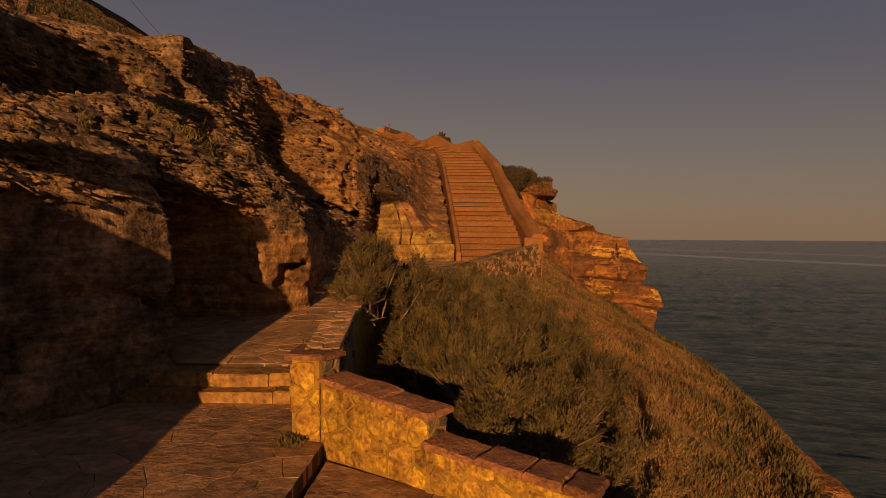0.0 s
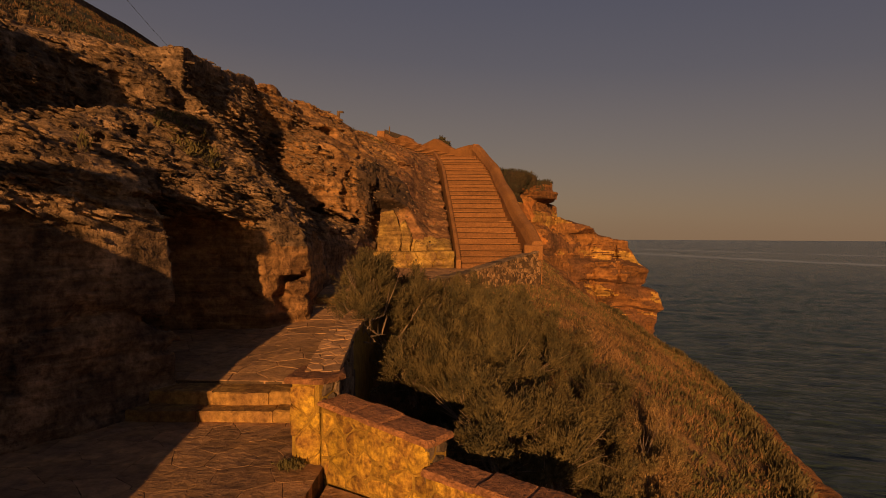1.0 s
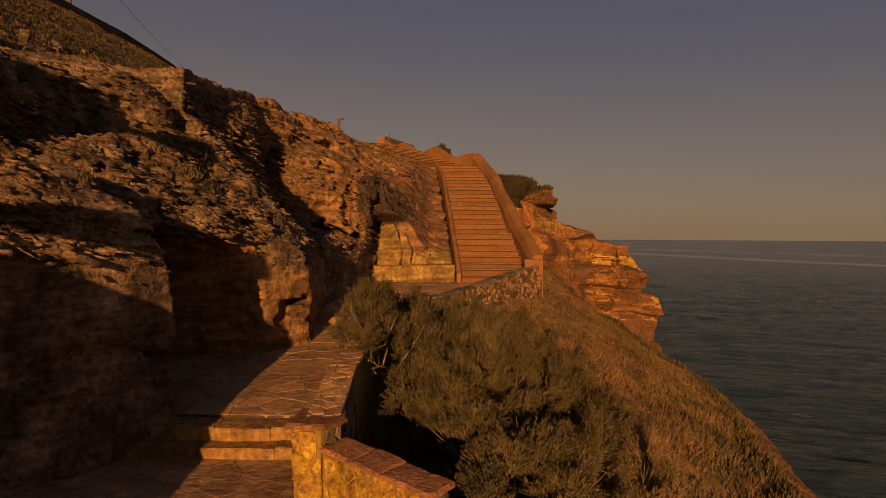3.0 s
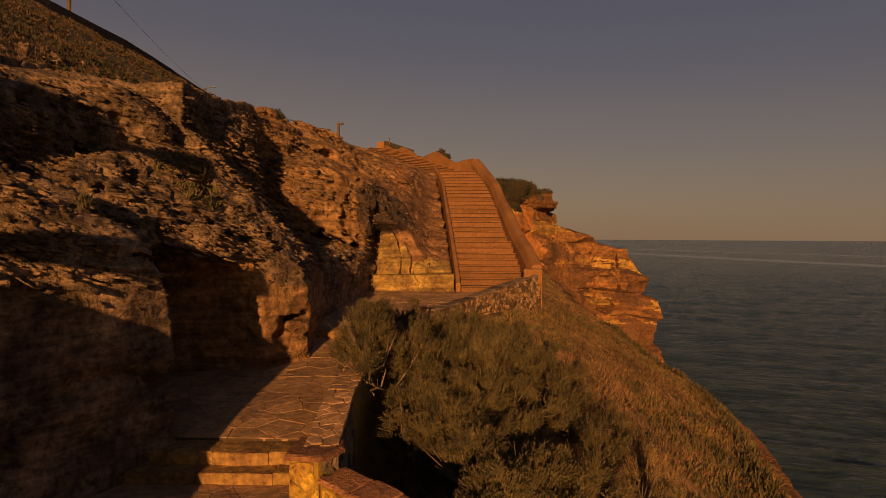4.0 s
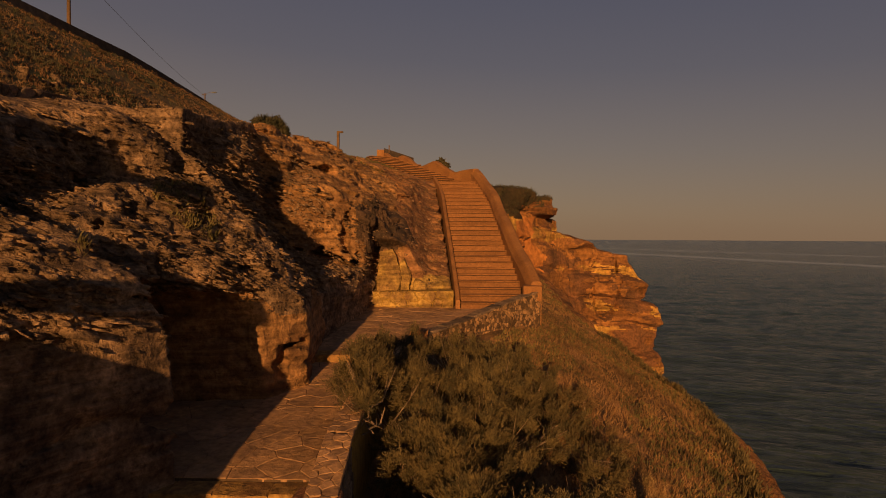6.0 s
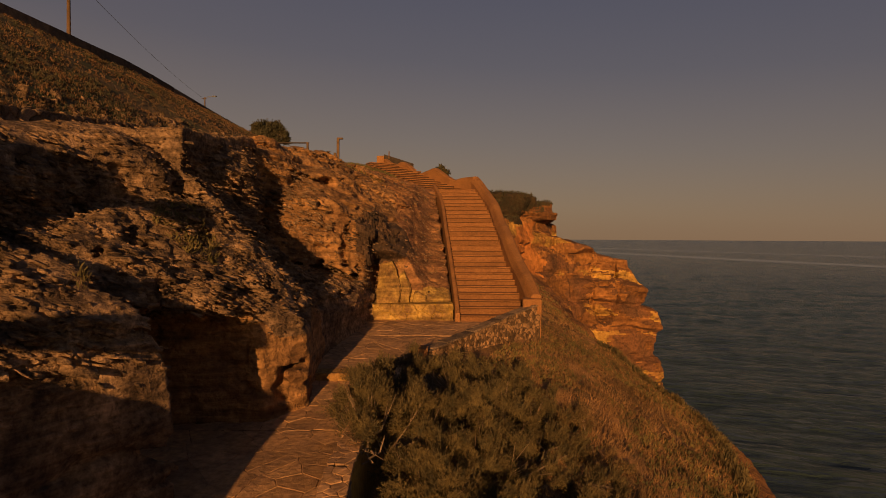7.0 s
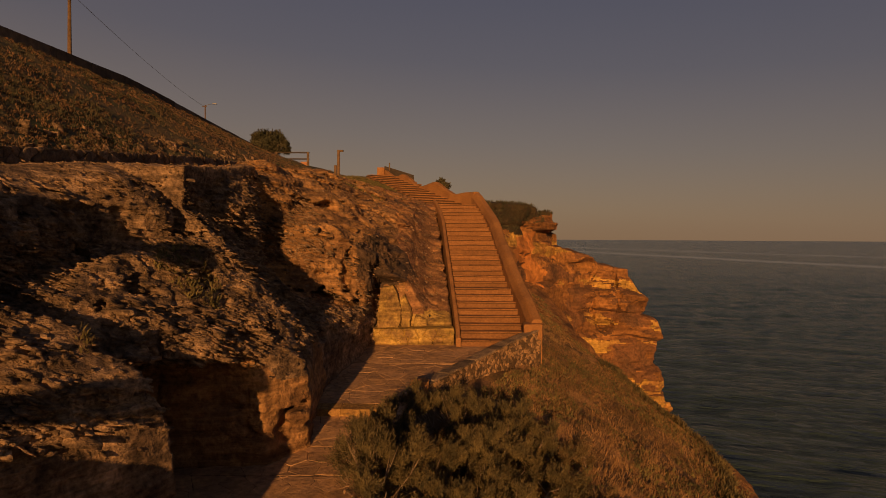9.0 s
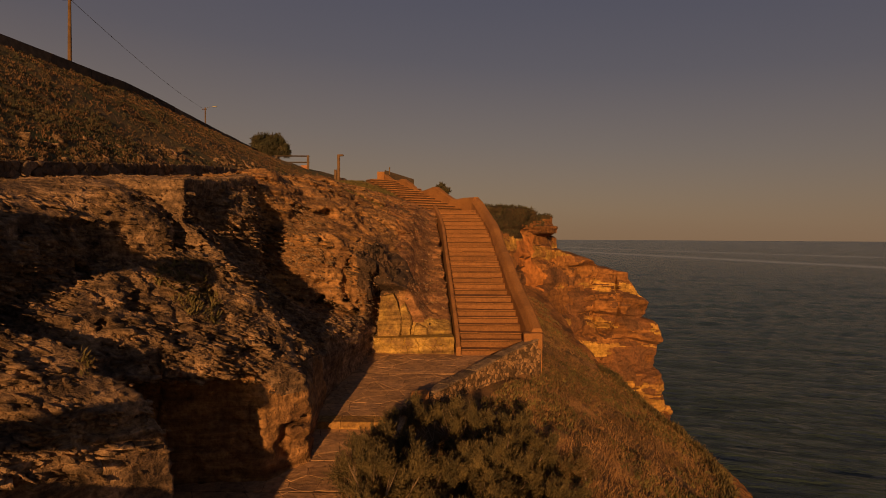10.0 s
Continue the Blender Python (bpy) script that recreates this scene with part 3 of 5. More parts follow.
chunks("broken_rock", "broken layered slabs standing out of the cliff", rest, (0.10, 0.32), (0.10, 0.26), 78, ROCK, 0.09)
pick = cv[g0.uniform(0, 1, len(cv)) < 0.30 * (0.10 + chance) * (1 - sheltered(cv[:, 0], cv[:, 1], cv[:, 2]))]
chunks("rock_chips", "small angular rock chips on the cliff", pick + g0.normal(0, 0.02, pick.shape), (0.04, 0.13), (0.2, 0.5), 79, ROCK, 0.16)


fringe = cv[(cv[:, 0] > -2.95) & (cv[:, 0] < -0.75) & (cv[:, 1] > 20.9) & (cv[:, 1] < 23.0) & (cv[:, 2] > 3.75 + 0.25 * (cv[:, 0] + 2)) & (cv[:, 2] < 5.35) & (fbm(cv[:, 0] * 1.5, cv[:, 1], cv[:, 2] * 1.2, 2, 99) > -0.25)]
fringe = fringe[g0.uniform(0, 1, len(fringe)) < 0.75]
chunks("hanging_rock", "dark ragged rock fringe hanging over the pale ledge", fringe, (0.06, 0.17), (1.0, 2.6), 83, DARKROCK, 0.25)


# unseen cliff behind the view, its profile cut to cast the path's shadow edge
def rear(x, y, z):
    # ledges high and low are added only to throw shadow bands on the cliff
    lip = level_of(x, [-9, -7.5, -5.8], [7.1, 6.9, 6.72])
    high = np.maximum(np.maximum(z - lip, 6.6 - z), np.maximum(x + 6.05, np.maximum(y - 2.9, 1.2 - y)))
    low = np.maximum(np.maximum(z - 4.4, 4.16 - z), np.maximum(x + 4.52, np.maximum(y - 1.9, 0.5 - y)))
    wall = x - level_of(z, [0, 0.46, 0.9, 1.4, 1.9, 2.5, 2.9, 3.1, 3.4, 3.65, 4.3, 5.0, 7.3], [-2.85, -3.1, -3.6, -3.72, -3.92, -4.05, -4.3, -4.55, -5.1, -5.6, -6.35, -7.4, -7.5]) - 0.085 * (y - 3)
    return np.minimum(np.minimum(high, low), np.maximum(np.maximum(wall, z - 7.3), -14 - y))


def rear_detail(x, y, z):
    return 0.07 * fbm(x * 1.3, y * 0.6, z * 1.6, 3, 41) - 0.2 * smooth_step(2.6, 3.2, z) * vnoise(x * 2.6, y * 0.3, z * 2.6, 43)


bv, bf = surface_net(rear, (-9.9, -16.0, -1.0), (-2.0, 3.1, 8.2), 0.12, rear_detail, 1.0)
rear_rock = part_mesh("cliff_rear", mesh_from("cliff_rear", bv.tolist(), bf.tolist(), False), ROCK)
tagged(rear_rock, "unseen brown rock cliff shaped to shade the path and buttress", "cliff", kind="structure")


# ---- the headland behind the staircase ----
def headland(x, y, z):
    tip = np.interp(z, [-40, -12, -6.5, -1.1, 2.4, 2.7, 4.4, 4.8, 6.9, 7.4], [26, 22.2, 21.2, 20.2, 18.3, 17.3, 11.3, 10.2, 10.9, 9.6]).astype(np.float32)
    face = np.interp(x, [0, 5, 9, 12, 20, 28], [43, 48, 53.5, 57, 59.5, 63]).astype(np.float32) - np.interp(z, [-40, -6, 3, 8], [8, 2.0, 0.0, -1.0]).astype(np.float32)
    brow = smooth_step(7.6, 8.6, x) * smooth_step(11.6, 10.6, x)
    face = face - 1.0 * brow * smooth_step(6.0, 6.2, z) * smooth_step(7.1, 6.8, z) + 0.9 * brow * smooth_step(4.9, 5.2, z) * smooth_step(6.05, 5.9, z)
    top = 7.3 + 0.9 * smooth_step(9, 5, x)
    return np.maximum(np.maximum(x - tip, face - y), z - top)


def head_detail(x, y, z):
    zz = z + 0.5 * vnoise(x * 0.25, y * 0.25, z * 0.25, 53) + 0.10 * x
    beds = beds_at(x, y, zz, 2.3, 51, 0.22) * 0.75 + beds_at(x, y, zz, 0.7, 52, 0.5) * 0.2
    joint = np.abs(vnoise(x * 0.45, y * 0.45, z * 0.15, 57))
    return -(beds + fbm(x * 0.35, y * 0.35, z * 0.5, 3, 55) * 0.8) + 0.8 * np.clip(0.1 - joint, 0, 1) / 0.1


hv, hf = surface_net(headland, (1.0, 42.0, -16.0), (32.0, 76.0, 9.4), 0.2, head_detail, 2.2)
lv, lf = surface_net(headland, (1.0, 36.0, -45.0), (34.0, 76.0, -14.5), 0.7, head_detail, 2.2)
head = part_mesh("headland", mesh_from("headland", hv.tolist() + lv.tolist(), hf.tolist() + (lf + len(hv)).tolist(), False), CRAG)
hc = np.array(hv.tolist() + lv.tolist())[np.concatenate([hf, lf + len(hv)])]
up = np.cross(hc[:, 2] - hc[:, 0], hc[:, 3] - hc[:, 1])
up = np.abs(up[:, 2]) / (np.linalg.norm(up, axis=1) + 1e-9)
hm = hc.mean(1)
wob = fbm(hm[:, 0] * 0.22, hm[:, 1] * 0.22, hm[:, 2] * 0.5, 3, 65)
zb = hm[:, 2] + 0.12 * (hm[:, 0] - 10) + 0.6 * wob
kind = np.where((up > 0.6) | (wob < -0.15), 2, 0)
for lo_z, hi_z, need in ((4.3, 5.3, -0.4), (1.3, 2.5, 0.05), (-1.9, -1.0, 0.1), (-4.6, -3.2, 0.0), (-9.5, -7.0, -0.3)):
    kind = np.where((zb > lo_z) & (zb < hi_z) & (wob > need) & (up < 0.6), 1, kind)
kind = np.where((hm[:, 0] + wob < 8.6) & (hm[:, 0] + wob > 6.2) & (hm[:, 2] < 5.6 + wob) & (up < 0.75), 3, kind)
head.data.materials.append(GOLD)
head.data.materials.append(TALUS)
head.data.materials.append(ORANGE)
head.data.materials.append(SCRUBSOIL)
kind = np.where((hm[:, 2] > 6.0 + 0.5 * np.maximum(hm[:, 0] - 7.2, 0) + 1.2 * wob) & (hm[:, 0] < 10.4), 4, kind)
head.data.polygons.foreach_set("material_index", kind.astype(np.int32))
tagged(head, "layered orange sandstone headland above the sea", "headland", kind="structure")


# ---- stones, slabs and their patterns ----
def clip_poly(poly, nx, ny, d):
    """Keeps the part of poly where nx * u + ny * v <= d."""
    out = []
    for i, p in enumerate(poly):
        q = poly[(i + 1) % len(poly)]
        a, b = nx * p[0] + ny * p[1] - d, nx * q[0] + ny * q[1] - d
        if a <= 0:
            out.append(p)
        if (a < 0 < b) or (b < 0 < a):
            t = a / (a - b)
            out.append((p[0] + t * (q[0] - p[0]), p[1] + t * (q[1] - p[1])))
    return out


def shrink(poly, gap):
    """The convex polygon with each side moved in by gap."""
    area = sum(p[0] * q[1] - q[0] * p[1] for p, q in zip(poly, poly[1:] + poly[:1]))
    if area < 0:
        poly = poly[::-1]
    out = list(poly)
    for p, q in zip(poly, poly[1:] + poly[:1]):
        ex, ey = q[0] - p[0], q[1] - p[1]
        ln = math.hypot(ex, ey)
        if ln < 1e-5:
            continue
        nx, ny = ey / ln, -ex / ln
        out = clip_poly(out, nx, ny, nx * p[0] + ny * p[1] - gap)
        if len(out) < 3:
            return []
    return out


def cells(outline, su, sv, rng, gap, shift=0.0, jitter=0.36):
    """Irregular stones that fill a convex outline: cells of a jittered grid of su by sv, with joints of 2 * gap."""
    us, vs = [p[0] for p in outline], [p[1] for p in outline]
    seeds = []
    rows = max(1, round((max(vs) - min(vs)) / sv))
    cols = max(1, round((max(us) - min(us)) / su))
    for j in range(-1, rows + 1):
        for i in range(-1, cols + 1):
            o = 0.5 * (j % 2) + shift
            seeds.append((min(us) + (i + 0.5 + o + rng.uniform(-jitter, jitter)) * (max(us) - min(us)) / cols,
                          min(vs) + (j + 0.5 + rng.uniform(-jitter, jitter)) * (max(vs) - min(vs)) / rows))
    made = []
    for a in seeds:
        poly = list(outline)
        for b in seeds:
            if b is a or abs(a[0] - b[0]) > 3 * su + 0.1 or abs(a[1] - b[1]) > 3 * sv + 0.1:
                continue
            nx, ny = b[0] - a[0], b[1] - a[1]
            poly = clip_poly(poly, nx, ny, (b[0] ** 2 + b[1] ** 2 - a[0] ** 2 - a[1] ** 2) / 2)
            if len(poly) < 3:
                break
        if len(poly) >= 3:
            poly = shrink(poly, gap)
        if len(poly) >= 3:
            us2, vs2 = [p[0] for p in poly], [p[1] for p in poly]
            if max(us2) - min(us2) > 0.05 and max(vs2) - min(vs2) > 0.04:
                made.append(poly)
    return made


def stone(name, poly, place, depth, chamfer, material, parent, rng, proud=0.02, tilt=0.04):
    """One stone: a prism on poly with worn edges; place(u, v, w) sets it in the world, w out of the face."""
    area = sum(p[0] * q[1] - q[0] * p[1] for p, q in zip(poly, poly[1:] + poly[:1]))
    if area < 0:
        poly = poly[::-1]
    # break up long straight sides so that the outline is uneven
    line = []
    for p, q in zip(poly, poly[1:] + poly[:1]):
        ln = math.hypot(q[0] - p[0], q[1] - p[1])
        line.append(p)
        k = min(5, int(ln / max(0.11, chamfer * 6)))
        for i in range(1, k + 1):
            t, o = (i + rng.uniform(-0.25, 0.25)) / (k + 1), rng.uniform(-0.9, 0.3) * max(chamfer, 0.010)
            line.append((p[0] + t * (q[0] - p[0]) - o * (q[1] - p[1]) / ln, p[1] + t * (q[1] - p[1]) + o * (q[0] - p[0]) / ln))
    cu, cv_ = sum(p[0] for p in line) / len(line), sum(p[1] for p in line) / len(line)
    top = rng.uniform(-proud, proud)
    tu, tv = rng.uniform(-tilt, tilt), rng.uniform(-tilt, tilt)
    n = len(line)
    vs = [place(u, v, -depth) for u, v in line]
    vs += [place(u, v, top - chamfer * rng.uniform(0.6, 1.4)) for u, v in line]
    for u, v in line:
        d = math.hypot(u - cu, v - cv_)
        k = max(0.3, 1 - chamfer * rng.uniform(0.9, 1.7) / max(d, 0.02))
        uu, vv = cu + (u - cu) * k, cv_ + (v - cv_) * k
        vs.append(place(uu, vv, top + tu * (uu - cu) + tv * (vv - cv_)))
    vs.append(place(cu, cv_, top + rng.uniform(0, proud * 0.5)))
    fs = []
    for i in range(n):
        j = (i + 1) % n
        fs += [(i, j, n + j, n + i), (n + i, n + j, 2 * n + j, 2 * n + i), (2 * n + i, 2 * n + j, 3 * n)]
    me = bpy.data.meshes.new(name)
    me.from_pydata([tuple(v) for v in vs], [], fs)
    me.update()
    return part_mesh(name, me, material, parent)


def face_on(a, b, out):
    """place() for a wall face whose foot runs from a to b, in plan; u along it, v up from z = 0, w outwards by out = 1 or -1."""
    ln = math.hypot(b[0] - a[0], b[1] - a[1])
    ux, uy = (b[0] - a[0]) / ln, (b[1] - a[1]) / ln
    wx, wy = uy * out, -ux * out
    return (lambda u, v, w: (a[0] + ux * u + wx * w, a[1] + uy * u + wy * w, v)), ln


def prism(name, plan, z0, tops, material, parent, label=""):
    """A solid on a plan outline, from z0 up to a height for each corner."""
    n = len(plan)
    bm = bmesh.new()
    lo = [bm.verts.new((p[0], p[1], z0)) for p in plan]
    hi = [bm.verts.new((p[0], p[1], t)) for p, t in zip(plan, tops)]
    bm.faces.new(lo[::-1])
    bm.faces.new(hi)
    for i in range(n):
        j = (i + 1) % n
        bm.faces.new((lo[i], lo[j], hi[j], hi[i]))
    bmesh.ops.recalc_face_normals(bm, faces=bm.faces[:])
    return part(name, bm, material, parent, label)


def stone_face(a, b, z0, ta, tb, out, su, sv, rng, material, parent, gap=0.012, depth=0.05, chamfer=0.018, proud=0.012):
    place, ln = face_on(a, b, out)
    outline = [(0, z0), (ln, z0), (ln, tb), (0, ta)]
    for poly in cells(outline, su, sv, rng, gap):
        stone("stone", poly, place, depth, chamfer, material, parent, rng, proud)


def cap_run(a, b, za, zb, width, out, piece, thick, rng, material, parent, lap=0.035):
    """Cap slabs along the top of a wall whose face runs from a to b; they reach back by width and lap over the face."""
    place, ln = face_on(a, b, out)
    u = -lap * 0.5
    while u < ln - 0.05:
        e = min(u + piece * rng.uniform(0.7, 1.3), ln + lap)
        if ln - e < piece * 0.4:
            e = ln + lap
        l1, l2 = lap * rng.uniform(0.5, 1.5), lap * rng.uniform(0.5, 1.5)
        poly = [(u + 0.006, -width - l2), (e - 0.006, -width - l2), (e - 0.006, l1), (u + 0.006, l1)]

        def on_top(uu, ww, h, pl=place):
            x, y, _ = pl(uu, 0, ww)
            return (x, y, za + (zb - za) * uu / ln + thick + h)
        stone("cap_slab", poly, on_top, thick, 0.02, material, parent, rng, 0.014)
        u = e


# ---- the path and its parapet ----
rng = random.Random(4)
PARAPET = [(-1.16, 6.66, 1.02), (-1.22, 8.3, 1.23), (-1.18, 10.5, 1.30), (-0.95, 12.8, 1.42), (-0.72, 15.2, 1.36), (-0.4, 16.2, 1.34), (1.0, 18.35, 1.55), (2.2, 19.9, 1.83), (3.5, 21.1, 2.14)]

path = tagged(empty("path", -2.5, 6, 0.1), "footpath of irregular brown flagstones beside the cliff", "path", kind="structure")


def path_band(outline, height, size, gap=0.006, lift=0.0, joint=0.010, worn=0.008):
    """Flagstones on a piece of the path, with the bed that shows in their joints."""
    for poly in cells(outline, size, size * 0.8, rng, gap, jitter=0.47):
        me = stone("flagstone", poly, lambda u, v, w: (u, v, float(height(v)) + lift + w), 0.16, worn, FLAG, path, rng, worn * 0.5, worn * 0.9)
        me.matrix_parent_inverse = path.matrix_basis.inverted()
    vs, n = [], len(outline)
    for z in (-0.34, -joint):
        vs += [(u, v, float(height(v + (0.002 if v < 12 else 0))) + z) for u, v in outline]
    fs = [tuple(range(n, 2 * n))] + [(i, (i + 1) % n, n + (i + 1) % n, n + i) for i in range(n)]
    bed = part_mesh("path_bed", mesh_from("path_bed", vs, fs, False), JOINT, path)
    bed.matrix_parent_inverse = path.matrix_basis.inverted()


level = lambda z: (lambda v: z)
path_band([(-6.2, 2.6), (-1.42, 2.6), (-1.27, 6.42), (-1.45, 6.9), (-1.55, 7.88), (-6.0, 7.98)], level(0.1), 0.5, 0.005, joint=0.004, worn=0.0025)
path_band([(-1.38, 2.6), (2.2, 2.6), (1.25, 4.62), (-1.22, 6.3)], level(-0.06), 0.5, 0.005, joint=0.004, worn=0.0025)


def edge_row(x0, x1, ya, yb, skew, z, rise, size):
    """A row of long edge stones that make one step across the path; skew moves the near end of the row back."""
    n = max(1, round((x1 - x0) / size))
    cuts = [x0 + (x1 - x0) * (k + (rng.uniform(-0.25, 0.25) if 0 < k < n else 0)) / n for k in range(n + 1)]
    for xa, xb in zip(cuts, cuts[1:]):
        sa, sb = skew * (x1 - xa), skew * (x1 - xb)
        nick = rng.uniform(-0.025, 0.025)
        mid_x = xa + (xb - xa) * rng.uniform(0.3, 0.7)
        poly = [(xa + 0.003, ya + sa + nick), (mid_x, ya + (sa + sb) / 2 + nick + rng.uniform(-0.02, 0.02)), (xb - 0.003, ya + sb + nick * 0.5), (xb - 0.003, yb + sb), (xa + 0.003, yb + sa)]
        up = z + rng.uniform(-0.008, 0.008)
        ob = stone("edge_stone", poly, lambda u, v, w: (u, v, up + rise * (v - ya) + w), 0.34, 0.016, EDGE, path, rng, 0.004, 0.008)
        ob.matrix_parent_inverse = path.matrix_basis.inverted()


edge_row(-5.9, -1.58, 7.87, 8.27, 0.025, 0.25, 0, 0.8)
edge_row(-5.9, -1.58, 8.2, 8.62, 0.025, 0.42, 0.03, 0.7)
path_band([(-5.9, 8.73), (-1.6, 8.63), (-1.55, 10.5), (-1.5, 11.6), (-5.9, 11.6)], path_z, 0.6)
path_band([(-5.9, 11.62), (-1.48, 11.62), (-1.25, 12.8), (-1.22, 12.99), (-5.0, 12.99)], path_z, 0.6)
path_band([(-4.6, 13.01), (-1.21, 13.01), (-0.92, 14.4), (-0.84, 14.78), (-3.9, 14.78)], path_z, 0.6)
edge_row(-3.9, -0.78, 14.77, 15.2, 0.0, 1.10, 0.06, 0.75)
path_band([(-3.9, 15.21), (-0.74, 15.21), (-0.5, 16.1), (1.2, 18.95), (-3.3, 18.95)], path_z, 0.62)
path_band([(-3.2, 18.98), (1.25, 18.98), (2.85, 20.9), (2.9, 22.0), (-2.6, 22.0)], path_z, 0.66)

pier = tagged(empty("stone_pier", -1.5, 6.6, 0), "yellow stone pier at the bend of the parapet", "pier")
prism("core", [(-1.63, 6.48), (-1.33, 6.44), (-1.17, 6.68), (-1.22, 7.0), (-1.6, 7.0)], -1.0, [0.98] * 5, MORTAR, pier)
stone_face((-1.66, 6.45), (-1.31, 6.41), 0.08, 0.98, 0.98, 1, 0.36, 0.31, rng, STONE, pier, proud=0.006)
# side face laid in darker stone, so shade is built into its colour
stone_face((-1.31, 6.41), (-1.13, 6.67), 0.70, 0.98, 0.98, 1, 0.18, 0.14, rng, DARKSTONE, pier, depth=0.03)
stone("cap_slab", [(-1.70, 6.41), (-1.28, 6.37), (-1.08, 6.68), (-1.16, 6.98), (-1.66, 6.98)], lambda u, v, w: (u, v, 1.06 + w), 0.075, 0.02, CAP, pier, rng, 0.004)

W2 = ((-1.31, 6.41), (-0.14, 5.57))
W3 = ((-0.16, 5.53), (1.2, 4.72))
wall2 = tagged(empty("parapet_wall", -0.7, 6.0, 0), "low yellow rubble wall with reddish cap slabs stepping downhill", "wall", group="stepped parapet")
place2, len2 = face_on(*W2, 1)
prism("core", [place2(0, 0, -0.016)[:2], place2(len2 - 0.02, 0, -0.016)[:2], place2(len2 - 0.02, 0, -0.34)[:2], place2(0.1, 0, -0.34)[:2]], -1.6, [0.76, 0.60, 0.60, 0.76], MORTAR, wall2)
stone_face(*W2, -0.08, 0.76, 0.60, 1, 0.29, 0.22, rng, STONE, wall2, proud=0.006)
# wall end likewise darker than its front, standing in for shade
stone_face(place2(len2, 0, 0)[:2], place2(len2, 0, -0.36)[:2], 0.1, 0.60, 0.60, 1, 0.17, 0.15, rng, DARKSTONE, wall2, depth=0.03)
cap_run(*W2, 0.76, 0.60, 0.36, 1, 0.45, 0.06, rng, CAP, wall2)
wall3 = tagged(empty("parapet_wall", 0.5, 5.1, 0), "low yellow rubble wall with worn stone cap slabs", "wall", group="stepped parapet")
place3, len3 = face_on(*W3, 1)
prism("core", [place3(0, 0, -0.016)[:2], place3(len3 - 0.02, 0, -0.016)[:2], place3(len3 - 0.02, 0, -0.34)[:2], place3(0, 0, -0.34)[:2]], -2.2, [0.36, 0.22, 0.22, 0.36], MORTAR, wall3)
stone_face(*W3, -0.5, 0.36, 0.22, 1, 0.29, 0.2, rng, STONE, wall3, proud=0.006)
cap_run(*W3, 0.36, 0.22, 0.36, 1, 0.45, 0.06, rng, CAP, wall3)

parapet = tagged(empty("parapet_wall", -1.3, 8, 0.4), "weathered stone parapet along the seaward edge of the path", "wall")
for (x0, y0, z0), (x1, y1, z1) in zip(PARAPET, PARAPET[1:]):
    far = y0 > 15
    place, ln = face_on((x0, y0), (x1, y1), 1)
    foot = float(min(path_z(y0), path_z(y1))) - 1.5
    back = 0.36
    prism("core", [place(0, 0, -0.03)[:2], place(ln, 0, -0.03)[:2], place(ln, 0, -back)[:2], place(0, 0, -back)[:2]], foot, [z0, z1, z1, z0], JOINT if far else MORTAR, parapet)
    if y0 < 8 or far:
        stone_face((x0, y0), (x1, y1), foot + (0.3 if far else 0.5), z0, z1, 1, 0.075 if far else 0.34, 0.2 if far else 0.19, rng, SHARD if far else DARKSTONE, parapet, proud=0.025, gap=0.012, chamfer=0.014)
    if far:
        cap_run((x0, y0), (x1, y1), z0, z1, back, 1, 0.4, 0.05, rng, DARKSTONE, parapet, 0.01)
    else:
        for poly in cells([(0, -back - 0.02), (ln, -back - 0.02), (ln, 0.012), (0, 0.012)], 0.21, 0.14, rng, 0.006, jitter=0.45):
            stone("cap_stone", poly, lambda u, v, w, pl=place: (*pl(u, 0, v)[:2], z0 + (z1 - z0) * u / ln + 0.05 + w), 0.06, 0.006, FLAG, parapet, rng, 0.003, 0.02)
wall_post = tagged(empty("wall_end_post", 3.35, 21.1, 2), "pale block ending the low wall at the stair foot", "post")
stone("block", [(2.84, 20.86), (3.50, 21.0), (3.58, 21.45), (2.88, 21.45)], lambda u, v, w: (u, v, 2.36 + w), 0.55, 0.04, RENDERED, wall_post, rng, 0.003)

for t in (pier, wall2, wall3, parapet, wall_post):
    for c in t.children:
        c.matrix_parent_inverse = Matrix.Translation(t.location).inverted()

# ---- the staircase ----
stairs = tagged(empty("staircase", 1.6, 21.3, 1.5), "long straight outdoor staircase of worn orange stone", "staircase")


def stair_left(y):
    return float(np.interp(y, [21, 22, 26, 28.5, 31.7, 33.5, 35.4], [0.68, 0.66, 0.42, 0.27, 0.12, -0.1, -0.47]))


def stair_right(y):
    return float(np.interp(y, [21, 22, 24, 26, 28.5, 31, 33, 34.5, 35.3], [3.0, 2.93, 2.8, 2.62, 2.5, 2.35, 2.12, 1.8, 1.55]))


